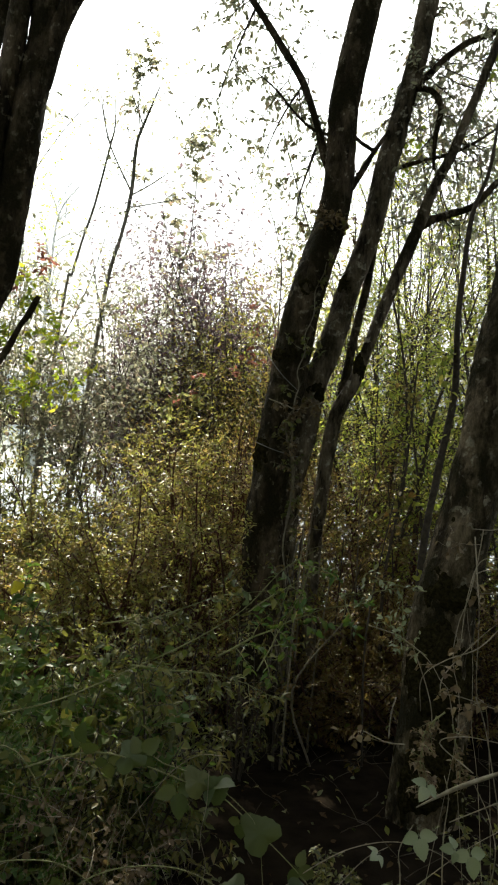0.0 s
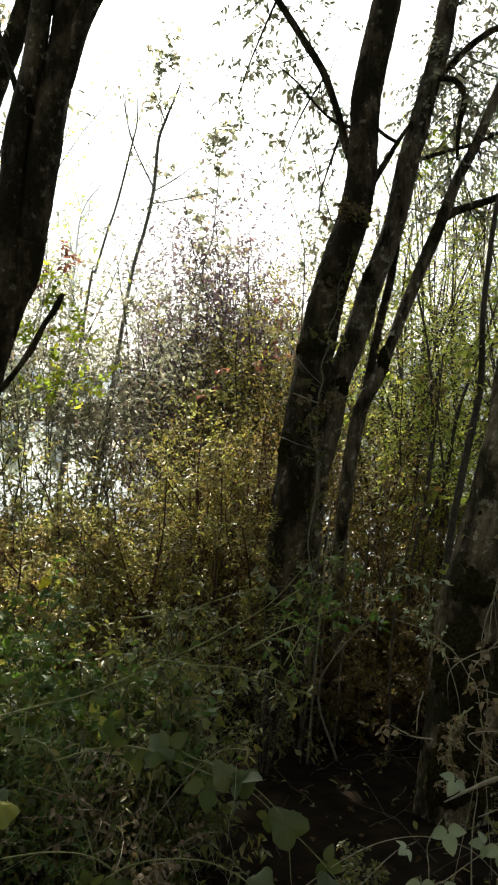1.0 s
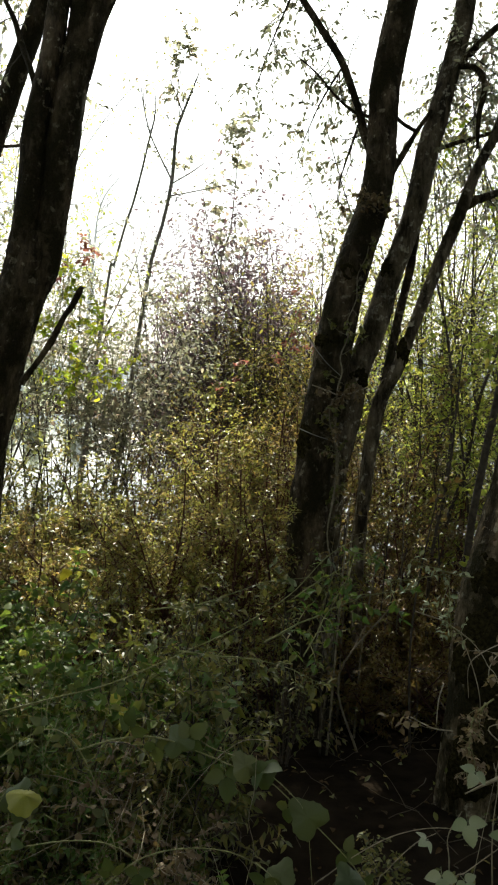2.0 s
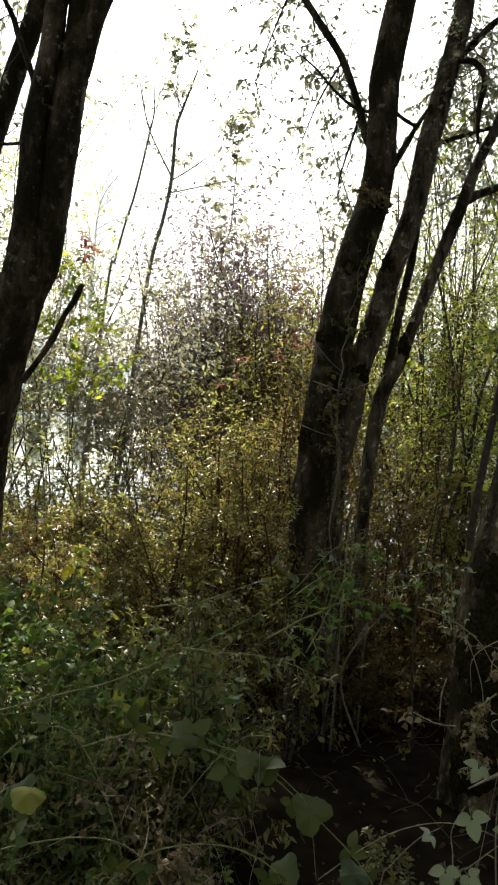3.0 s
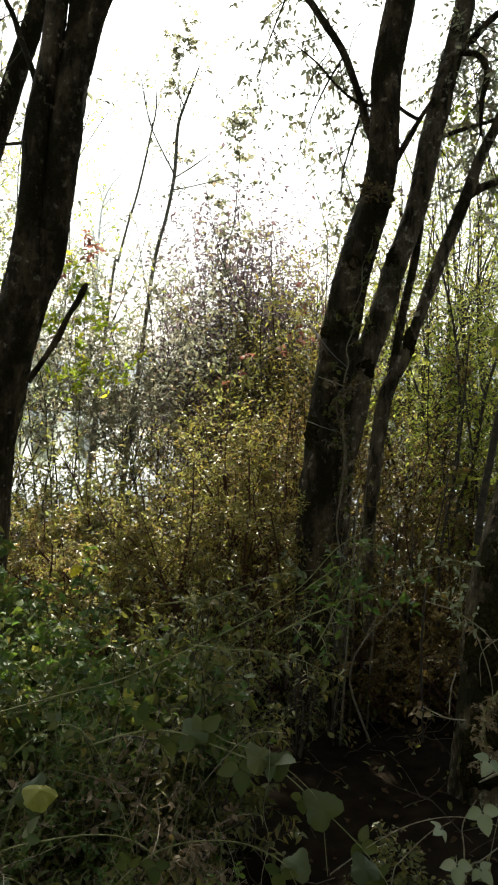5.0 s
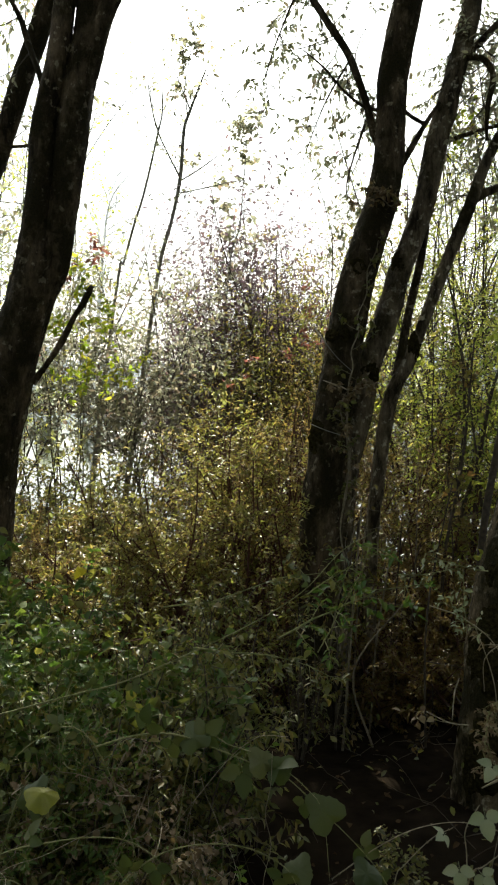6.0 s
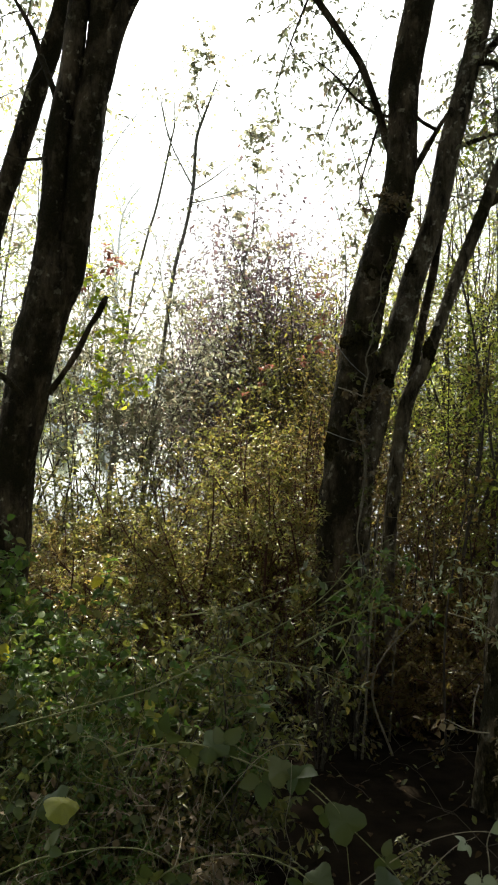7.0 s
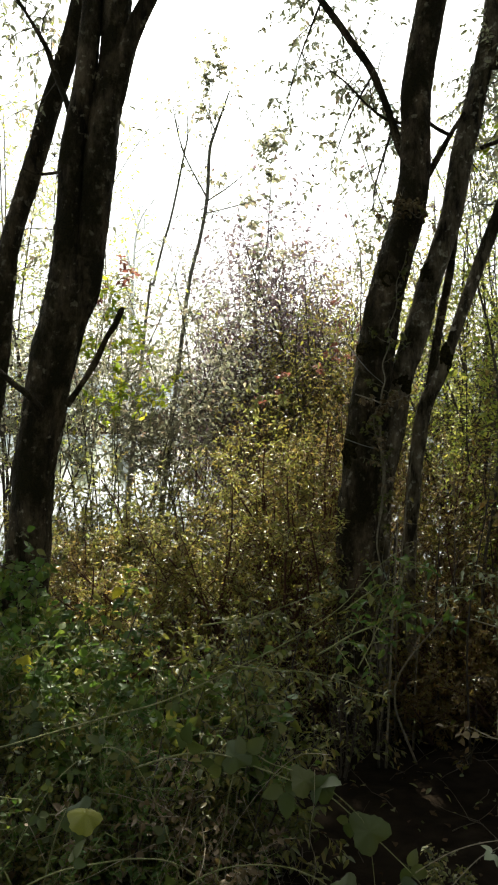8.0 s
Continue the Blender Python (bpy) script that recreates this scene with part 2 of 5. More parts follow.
# leaf outlines: x across, y along, z up, folded on the midrib
def outline(half, n, fold, curl, teeth=0.0):
    ys = np.linspace(0, 1, n)
    w = half(ys)
    mid = [(0, y, -curl * y * y) for y in ys]
    v, f = list(mid), []
    sides = []
    for s in (-1, 1):
        idx = [0]
        for k in range(1, n - 1):
            tooth = teeth * (1 if k % 2 else -1)
            v.append((s * (w[k] + tooth), ys[k] + tooth * 0.4, fold * w[k] - curl * ys[k] ** 2))
            idx.append(len(v) - 1)
        idx.append(n - 1)
        sides.append(idx)
    for s, idx in zip((-1, 1), sides):
        for k in range(n - 1):
            q = [k, k + 1, idx[k + 1], idx[k]]
            q = list(dict.fromkeys(q))
            f.append(q if s < 0 else q[::-1])
    return np.array(v, float), f


OVATE = outline(lambda y: 0.36 * np.sin(math.pi * y ** 0.75), 5, 0.45, 0.18)
TINY = (np.array([(0, 0, 0), (0, 0.5, -0.04), (0, 1, -0.16), (-0.21, 0.42, 0.09), (0.21, 0.42, 0.09)], float), [[0, 1, 3], [1, 2, 3], [0, 4, 1], [1, 4, 2]])
ROUNDED = outline(lambda y: 0.24 * np.sin(math.pi * y ** 0.85) ** 0.8, 6, 0.4, 0.2)
SMALL = outline(lambda y: 0.30 * np.sin(math.pi * y ** 0.85), 4, 0.5, 0.15)
LANCE = outline(lambda y: 0.19 * np.sin(math.pi * y ** 0.8), 4, 0.5, 0.3)
ELLIPTIC = outline(lambda y: 0.25 * np.sin(math.pi * y ** 0.8), 5, 0.5, 0.2)


class Leaves:
    """Collects leaves (place, way, upper face, length) into one mesh."""

    def __init__(self):
        self.p, self.d, self.n, self.s = [], [], [], []

    def add(self, p, d, n, s):
        self.p.append(p)
        self.d.append(d)
        self.n.append(n)
        self.s.append(s)

    def mesh(self, name, shape, mat):
        tv, tf = shape
        p, d, n, s = (np.vstack(self.p), unit(np.vstack(self.d)), np.vstack(self.n), np.concatenate(self.s))
        x = unit(np.cross(d, n))
        z = np.cross(x, d)
        k = len(tv)
        wob = 1 + 0.25 * (rng.random((len(p), 1, 1)) - 0.5)
        v = p[:, None] + s[:, None, None] * (tv[None, :, 0:1] * x[:, None] * wob + tv[None, :, 1:2] * d[:, None] + tv[None, :, 2:3] * z[:, None] * (0.4 + 1.2 * rng.random((len(p), 1, 1))))
        cnt = np.array([len(f) for f in tf])
        flat = np.concatenate([np.array(f) for f in tf])
        loops = (flat[None] + (np.arange(len(p)) * k)[:, None]).ravel()
        return mesh_from(name, v.reshape(-1, 3), np.tile(cnt, len(p)), loops, mat, False)


def grow(p0, d0, length, seg, r0, rise=0.0, jitter=0.25, tip=0.25):
    """A wandering shoot: rows of x, y, z, radius."""
    p, d = np.array(p0, float), unit(np.array(d0, float))
    out = [(*p, r0)]
    for i in range(seg):
        d = unit(d + jitter * rng.normal(size=3) + np.array([0, 0, rise]))
        p = p + d * length / seg
        out.append((*p, r0 * (1 - (1 - tip) * (i + 1) / seg)))
    return np.array(out)


def leaf_up(line, leaves, n, size, start=0.2, side=0.9, hang=0.3, spread=0.0):
    """n leaves set alternately along a shoot."""
    line = np.asarray(line)
    t = (start + (1 - start) * (np.arange(n) + rng.random(n) * 0.8) / n) * (len(line) - 1)
    i = np.clip(t.astype(int), 0, len(line) - 2)
    f = (t - i)[:, None]
    p = line[i, :3] * (1 - f) + line[i + 1, :3] * f
    d = unit(line[i + 1, :3] - line[i, :3])
    s = np.where(np.arange(n) % 2, 1.0, -1.0)[:, None]
    lat = unit(np.cross(d, unit(rng.normal(size=(n, 3)) * 0.6 + np.array([0, 0, 1.0])))) * s
    way = unit(d * 0.6 + lat * side + rng.normal(size=(n, 3)) * 0.3 + np.array([0, 0, -hang]))
    nor = unit(rng.normal(size=(n, 3)) * 0.55 + np.array([0, 0, 1.0]))
    p = p + spread * rng.normal(size=(n, 3))
    leaves.add(p, way, nor, size * (0.65 + 0.7 * rng.random(n)))


def shrub(name, x, y, z, h, spread, stems, branches, twigs, per, size, shape, leaf_m, bark, label, category, lean=(0, 0), low=0.25, r0=0.012, group="", rise=0.06, hang=0.3, blen=0.42):
    """A many-stemmed bush: each stem a part with its twigs, and one part of leaves."""
    th = thing(name, x, y, z, label, category, group)
    lv = Leaves()
    for s in range(stems):
        tb = Tubes()
        a = rng.random() * 2 * math.pi
        o = rng.random() ** 0.5
        base = (x + 0.12 * o * math.cos(a) * spread, y + 0.12 * o * math.sin(a) * spread, z - 0.05)
        d = (lean[0] + spread / h * o * math.cos(a), lean[1] + spread / h * o * math.sin(a), 1.0)
        hh = h * (0.7 + 0.35 * rng.random())
        main = grow(base, d, hh, 9, r0 * (0.7 + 0.6 * rng.random()), 0.02, 0.09)
        tb.add(smooth_line(main, 2), 5)
        for b in range(branches):
            t = low + (1 - low) * (b + rng.random()) / branches
            i = min(int(t * 9), 8)
            q = main[i]
            aa = rng.random() * 2 * math.pi
            br = grow(q[:3], (math.cos(aa), math.sin(aa), 0.55), hh * blen * (1.15 - t * 0.75), 5, q[3] * 0.5, rise, 0.2)
            tb.add(br, 4)
            leaf_up(br, lv, per, size, 0.3, hang=hang)
            for k in range(twigs):
                j = 1 + int(rng.random() * 4)
                aw = rng.normal(size=3) + unit(br[j, :3] - br[j - 1, :3]) * 1.2
                tw = grow(br[j, :3], aw, hh * 0.14 * (0.6 + 0.8 * rng.random()), 3, 0.0022, rise * 0.5, 0.25)
                tb.add(tw, 3)
                leaf_up(tw, lv, per, size, 0.1, hang=hang)
        top = main[-4:]
        leaf_up(top, lv, per, size, 0.0, hang=hang)
        part("stem", tb.mesh("stem", bark), th)
    part("foliage", lv.mesh("foliage", shape, leaf_m), th, kind="stuff")
    return th


def limb_leaves(th, lines, lv, tb, n_twigs, length, per, size, hang=0.5, rise=-0.05, away=False):
    """Twigs with leaves along limbs; away: all on the side turned to the pond."""
    for line in lines:
        line = np.asarray(line)
        for k in range(n_twigs):
            j = rng.integers(1, len(line))
            f = rng.random()
            p = line[j - 1, :3] * (1 - f) + line[j, :3] * f
            d = unit(line[j, :3] - line[j - 1, :3]) * 0.5 + rng.normal(size=3) * 0.7
            if away:
                d[1] = abs(d[1]) + 0.35
            thin = min(0.004, line[j][3] * 0.6) if line.shape[1] > 3 else 0.004
            tw = grow(p, d, length * (0.5 + rng.random()), 5, thin, rise, 0.25)
            tb.add(tw, 3)
            leaf_up(tw, lv, per, size, 0.15, hang=hang)
            for m in range(3):
                i = rng.integers(1, 5)
                t2 = grow(tw[i, :3], rng.normal(size=3) + unit(tw[i, :3] - tw[i - 1, :3]), length * 0.4, 3, thin * 0.6, rise, 0.3)
                tb.add(t2, 3)
                leaf_up(t2, lv, per, size, 0.1, hang=hang)


def ground_z(x, y):
    """The bank: flat by the path, falling to the pond, rising again on the far shore."""
    x, y = np.asarray(x, float), np.asarray(y, float)
    near = -0.22 * np.clip((y - 2.2) / 2.4, 0, 1) ** 1.5
    bank = -0.95 * np.clip((y - 4.4) / 8.0, 0, 1) ** 1.2
    far = 0.9 * np.clip((y - 58) / 20, 0, 1)
    side = 0.5 * np.clip((x - 2.5) / 6, 0, 1) * np.clip((14 - y) / 6, 0, 1)
    bump = 0.035 * np.sin(x * 2.3 + y * 1.1) * np.sin(y * 1.9 - x * 0.7) + 0.02 * np.sin(x * 7 + 1) * np.sin(y * 6)
    return near + bank + far + side + bump * np.where(y < 12, 1, 0.3)


# ---- the ground, one sheet to the horizon ----
def build_ground():
    g = np.concatenate([-np.geomspace(12, 900, 40)[::-1], np.linspace(-11.5, 11.5, 93), np.geomspace(12, 900, 40)])
    gy = np.concatenate([-np.geomspace(6, 600, 26)[::-1], np.linspace(-5.8, 15.8, 100), np.geomspace(16, 1500, 60)])
    xx, yy = np.meshgrid(g, gy)
    zz = ground_z(xx, yy)
    v = np.stack([xx, yy, zz], -1).reshape(-1, 3)
    nx = len(g)
    i, j = np.meshgrid(np.arange(len(gy) - 1), np.arange(nx - 1), indexing="ij")
    i, j = i.ravel(), j.ravel()
    q = np.stack([i * nx + j, i * nx + j + 1, (i + 1) * nx + j + 1, (i + 1) * nx + j], 1)
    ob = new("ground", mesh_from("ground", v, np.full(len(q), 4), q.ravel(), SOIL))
    tagged(ob, "dark woodland soil falling to a pond", "ground", kind="structure")


build_ground()


def build_water():
    me = mesh_from("water", [(-160, 8, -0.8), (160, 8, -0.8), (160, 75, -0.8), (-160, 75, -0.8)], [4], [0, 1, 2, 3], WATER)
    tagged(new("water", me), "still pond reflecting the bright hazy sky", "water", kind="structure")


build_water()


# ---- the trees ----
def tree(name, lines, bark, label, limbs=(), sides=18, pale=()):
    """A tree with the trunks and limbs given as rows of x, y, z, radius."""
    x, y, z, _ = lines[0][0]
    th = thing(name, x, y, float(ground_z(x, y)), label, "tree")
    for k, ln in enumerate(lines):
        tb = Tubes()
        tb.add(smooth_line(ln, 16), sides + sides // 2, 0.1, k * 1.7 + x * 3, 0.06)
        part("trunk", tb.mesh("trunk", PALEBARK if k in pale else bark), th)
    for k, ln in enumerate(limbs):
        tb = Tubes()
        tb.add(smooth_line(ln, 6), 9, 0.12, k * 2.3 + x, 0.08)
        part("limb", tb.mesh("limb", bark), th)
    return th


def moss_pads(th, pads):
    """Cushions of moss grown on the bark: x, y, z, radius, height."""
    for x, y, z, r, h in pads:
        bm = bmesh.new()
        bmesh.ops.create_icosphere(bm, subdivisions=4, radius=1.0)
        for v in bm.verts:
            q = v.co * 2.2 + Vector((x * 9, y * 7, z * 5))
            v.co *= 1 + 0.22 * noise.noise(q) + 0.12 * noise.noise(q * 4) + 0.07 * noise.noise(q * 11)
            v.co = Vector((x + v.co.x * r, y + v.co.y * r, z + v.co.z * h + v.co.z * v.co.x * r * 0.2))
        me = bpy.data.meshes.new("moss_pad")
        bm.to_mesh(me)
        bm.free()
        me.materials.append(MOSS)
        part("moss_pad", me, th, "dark cushion of moss")


def crown(th, centre, radii, n, size, leaf_m, bark, start):
    """A high crown: limbs from the trunk's top and loose clumps of leaves."""
    # Crowns stay out of view; size and place are chosen to shade the foreground.
    lv, tb = Leaves(), Tubes()
    c, r = np.array(centre), np.array(radii)
    per = max(1, n // 240)
    for k in range(26):
        e = c + r * unit(rng.normal(size=3)) * (0.55 + 0.4 * rng.random())
        ln = smooth_line([(*start, 0.035), (*((np.array(start) + e) / 2 + rng.normal(size=3) * 0.25), 0.02), (*e, 0.006)], 5)
        tb.add(ln, 5)
        for m in range(9):
            j = rng.integers(4, len(ln))
            tw = grow(ln[j, :3], rng.normal(size=3), 0.9, 4, 0.006, -0.03, 0.3)
            tb.add(tw, 3)
            leaf_up(tw, lv, per, size, 0.0, spread=0.08)
    part("crown_limb", tb.mesh("crown_limb", bark), th, kind="stuff")
    part("crown", lv.mesh("crown", TINY, leaf_m), th, kind="stuff")


main_a = [(0.11, 4.35, -0.28, 0.145), (0.11, 4.38, 0.45, 0.112), (0.12, 4.41, 1.11, 0.106), (0.18, 4.43, 1.70, 0.099), (0.28, 4.46, 2.27, 0.089), (0.38, 4.49, 2.60, 0.088), (0.41, 4.52, 2.82, 0.085), (0.42, 4.54, 3.11, 0.078), (0.44, 4.57, 3.40, 0.077), (0.53, 4.60, 3.86, 0.077), (0.8, 4.7, 5.2, 0.065), (0.95, 4.7, 7.4, 0.04)]
main_b = [(0.20, 4.40, -0.28, 0.09), (0.21, 4.46, 0.91, 0.073), (0.30, 4.50, 1.45, 0.064), (0.34, 4.52, 1.71, 0.062), (0.42, 4.56, 1.95, 0.064), (0.49, 4.60, 2.21, 0.063), (0.61, 4.64, 2.58, 0.061), (0.69, 4.68, 2.98, 0.058), (0.77, 4.72, 3.32, 0.054), (0.85, 4.76, 3.65, 0.057), (0.90, 4.80, 3.98, 0.057), (1.2, 4.9, 5.4, 0.05), (1.5, 5.0, 7.2, 0.03)]
main_c = [(0.46, 4.50, 1.50, 0.028), (0.49, 4.56, 1.62, 0.025), (0.55, 4.62, 1.97, 0.022), (0.62, 4.68, 2.32, 0.023), (0.67, 4.74, 2.67, 0.020), (0.73, 4.80, 3.01, 0.015)]
main_d = [(0.39, 4.50, -0.30, 0.047), (0.39, 4.49, 0.75, 0.037), (0.41, 4.49, 1.11, 0.037), (0.46, 4.48, 1.55, 0.040), (0.55, 4.47, 1.75, 0.037), (0.59, 4.46, 1.87, 0.031), (0.67, 4.45, 2.12, 0.031), (0.76, 4.45, 2.37, 0.031), (0.85, 4.44, 2.62, 0.031), (0.90, 4.43, 2.78, 0.029), (1.00, 4.42, 3.00, 0.026), (1.08, 4.42, 3.23, 0.024), (1.18, 4.41, 3.52, 0.021), (1.27, 4.40, 3.81, 0.018), (1.5, 4.4, 4.6, 0.01)]
limb_a = [(0.37, 4.55, 2.90, 0.027), (0.33, 4.55, 2.99, 0.022), (0.28, 4.55, 3.16, 0.019), (0.19, 4.55, 3.38, 0.020), (0.07, 4.55, 3.56, 0.019), (-0.09, 4.55, 3.78, 0.017), (-0.26, 4.55, 3.98, 0.013), (-0.6, 4.6, 4.3, 0.008)]
limb_a2 = [(0.40, 4.55, 3.10, 0.009), (0.28, 4.55, 3.12, 0.008), (0.17, 4.55, 3.20, 0.006), (0.05, 4.55, 3.33, 0.005), (-0.06, 4.55, 3.42, 0.003)]
limb_ab = [(0.46, 4.57, 2.78, 0.019), (0.54, 4.60, 2.92, 0.017), (0.60, 4.60, 3.03, 0.014), (0.69, 4.66, 3.18, 0.010)]
limb_ab2 = [(0.46, 4.58, 3.14, 0.011), (0.53, 4.60, 3.09, 0.010), (0.60, 4.60, 3.05, 0.010)]
limb_b = [(0.80, 4.72, 3.44, 0.023), (0.89, 4.70, 3.50, 0.021), (0.99, 4.70, 3.61, 0.019), (1.12, 4.70, 3.71, 0.018), (1.27, 4.70, 3.77, 0.015), (1.52, 4.70, 3.87, 0.010)]
limb_b2 = [(0.80, 4.72, 3.44, 0.015), (0.91, 4.65, 3.41, 0.016), (0.97, 4.65, 3.32, 0.016), (0.95, 4.65, 3.15, 0.014), (0.95, 4.65, 2.98, 0.008)]
limb_b3 = [(0.70, 4.70, 2.97, 0.013), (0.90, 4.70, 3.04, 0.011), (1.04, 4.70, 3.08, 0.010), (1.18, 4.70, 3.15, 0.008), (1.32, 4.70, 3.25, 0.006)]
limb_d = [(0.84, 4.45, 2.60, 0.021), (0.92, 4.45, 2.65, 0.021), (1.02, 4.45, 2.69, 0.020), (1.14, 4.45, 2.74, 0.018), (1.28, 4.45, 2.89, 0.015), (1.49, 4.45, 3.01, 0.011)]
alder = tree("alder_tree", [main_a, main_b, main_c, main_d], ALDER, "leaning many-trunked alder with grey mossy bark", [limb_a, limb_a2, limb_ab, limb_ab2, limb_b, limb_b2, limb_b3, limb_d], pale=(1, 3))
lv, tb = Leaves(), Tubes()
hang_1 = smooth_line([(-0.09, 4.6, 3.78, 0.008), (-0.16, 4.7, 3.66, 0.006), (-0.24, 4.8, 3.50, 0.004), (-0.28, 4.8, 3.36, 0.002)], 4)
hang_2 = smooth_line([(0.19, 4.6, 3.38, 0.008), (0.08, 4.7, 3.22, 0.006), (0.0, 4.8, 3.05, 0.004), (-0.05, 4.8, 2.9, 0.002)], 4)
hang_3 = smooth_line([(0.30, 4.6, 3.1, 0.008), (0.22, 4.8, 2.85, 0.005), (0.2, 4.8, 2.7, 0.002)], 4)
for ln in (hang_1, hang_2, hang_3):
    tb.add(ln, 4)
limb_leaves(alder, [limb_a[:7], limb_a2, limb_a[2:7], hang_1, hang_2, hang_3], lv, tb, 12, 0.34, 5, 0.034, away=True)
limb_leaves(alder, [limb_b, limb_b2, limb_b3, limb_d], lv, tb, 18, 0.42, 8, 0.034, away=True)
limb_leaves(alder, [[(*p[:3],) for p in main_b[8:12]], [(*p[:3],) for p in main_d[9:]]], lv, tb, 18, 0.5, 8, 0.034, away=True)
moss_pads(alder, [(0.185, 4.415, 1.88, 0.082, 0.075), (0.345, 4.505, 1.70, 0.055, 0.07), (0.575, 4.455, 1.84, 0.034, 0.08), (0.115, 4.40, 1.32, 0.085, 0.16), (0.265, 4.45, 2.24, 0.075, 0.10), (0.50, 4.60, 2.27, 0.053, 0.10), (0.365, 4.485, 2.55, 0.072, 0.06)])
part("twig", tb.mesh("twig", TWIG), alder, kind="stuff")
part("foliage", lv.mesh("foliage", ROUNDED, ALDERLEAF), alder, kind="stuff")
crown(alder, (0.6, 5.9, 7.9), (3.6, 4.0, 2.0), 7200, 0.24, CANOPY, ALDER, (0.9, 4.7, 5.6))

left_1 = [(-1.56, 3.80, -0.12, 0.15), (-1.54, 3.80, 0.38, 0.122), (-1.47, 3.80, 1.07, 0.105), (-1.43, 3.80, 1.39, 0.100), (-1.35, 3.80, 1.81, 0.100), (-1.28, 3.80, 2.08, 0.097), (-1.22, 3.80, 2.30, 0.07)]
left_a = [(-1.37, 3.80, 1.72, 0.060), (-1.335, 3.80, 2.00, 0.074), (-1.29, 3.79, 2.18, 0.070), (-1.25, 3.78, 2.51, 0.057), (-1.23, 3.78, 2.79, 0.053), (-1.17, 3.78, 3.07, 0.052), (-1.14, 3.78, 3.28, 0.052), (-1.12, 3.80, 3.48, 0.053), (-1.09, 3.80, 3.68, 0.052), (-0.9, 3.9, 5.4, 0.046), (-0.8, 4.0, 7.0, 0.029)]
left_b = [(-1.38, 3.82, 1.55, 0.060), (-1.33, 3.82, 1.75, 0.072), (-1.262, 3.82, 2.00, 0.078), (-1.19, 3.82, 2.18, 0.070), (-1.14, 3.82, 2.51, 0.070), (-1.11, 3.82, 2.79, 0.080), (-1.06, 3.82, 3.06, 0.074), (-1.03, 3.82, 3.27, 0.067), (-1.01, 3.80, 3.47, 0.064), (-0.99, 3.80, 3.68, 0.060), (-0.7, 3.7, 5.4, 0.052), (-0.5, 3.6, 7.0, 0.035)]
left_c = [(-1.04, 3.81, 3.02, 0.05), (-0.98, 3.80, 3.22, 0.045), (-0.93, 3.80, 3.34, 0.039), (-0.86, 3.80, 3.47, 0.035), (-0.76, 3.80, 3.66, 0.031), (-0.3, 3.8, 4.8, 0.02)]
left_knob = [(-1.26, 3.74, 1.60, 0.018), (-1.18, 3.72, 1.70, 0.013), (-1.11, 3.70, 1.80, 0.016), (-1.055, 3.70, 1.91, 0.012), (-1.02, 3.70, 1.96, 0.015), (-0.99, 3.70, 2.02, 0.014), (-0.975, 3.70, 2.045, 0.009)]
left_low = [(-1.36, 3.66, 1.58, 0.019), (-1.39, 3.60, 1.64, 0.015), (-1.48, 3.60, 1.71, 0.015), (-1.58, 3.60, 1.79, 0.014), (-1.77, 3.60, 1.88, 0.010), (-2.1, 3.6, 2.0, 0.006)]
left_side = [(-1.26, 3.80, 2.70, 0.008), (-1.40, 3.80, 2.69, 0.007), (-1.48, 3.80, 2.72, 0.004)]
big = tree("alder_tree", [left_1, left_a, left_b, left_c], ALDER, "thick alder with two fused grey trunks and ivy at its foot", [left_knob, left_low, left_side], 20)
crown(big, (-0.9, 3.6, 7.6), (2.6, 2.7, 2.0), 4300, 0.22, CANOPY, ALDER, (-0.9, 3.8, 5.6))
left_2 = [(-2.07, 4.30, -0.15, 0.075), (-2.04, 4.30, 0.31, 0.066), (-1.97, 4.30, 1.04, 0.062), (-1.86, 4.30, 1.66, 0.059), (-1.78, 4.30, 2.31, 0.056), (-1.75, 4.30, 2.48, 0.056), (-1.64, 4.30, 2.80, 0.055), (-1.54, 4.30, 3.11, 0.053), (-1.43, 4.30, 3.42, 0.052), (-1.34, 4.30, 3.73, 0.049), (-1.29, 4.30, 3.96, 0.047), (-1.0, 4.4, 5.6, 0.03)]
left_2limb = [(-1.32, 4.10, 2.98, 0.014), (-1.36, 4.10, 3.13, 0.016), (-1.44, 4.16, 3.31, 0.017), (-1.47, 4.15, 3.41, 0.014), (-1.50, 4.10, 3.48, 0.011), (-1.55, 4.10, 3.56, 0.008), (-1.60, 4.10, 3.64, 0.007), (-1.70, 4.10, 3.74, 0.006)]
slim = tree("alder_tree", [left_2], ALDER, "slim grey alder leaning beside the thick trunk", [left_2limb], 14)
lv, tb = Leaves(), Tubes()
limb_leaves(slim, [left_2limb, left_2[3:7]], lv, tb, 14, 0.5, 7, 0.034, away=True)
part("twig", tb.mesh("twig", TWIG), slim, kind="stuff")
part("foliage", lv.mesh("foliage", ROUNDED, ALDERLEAF), slim)

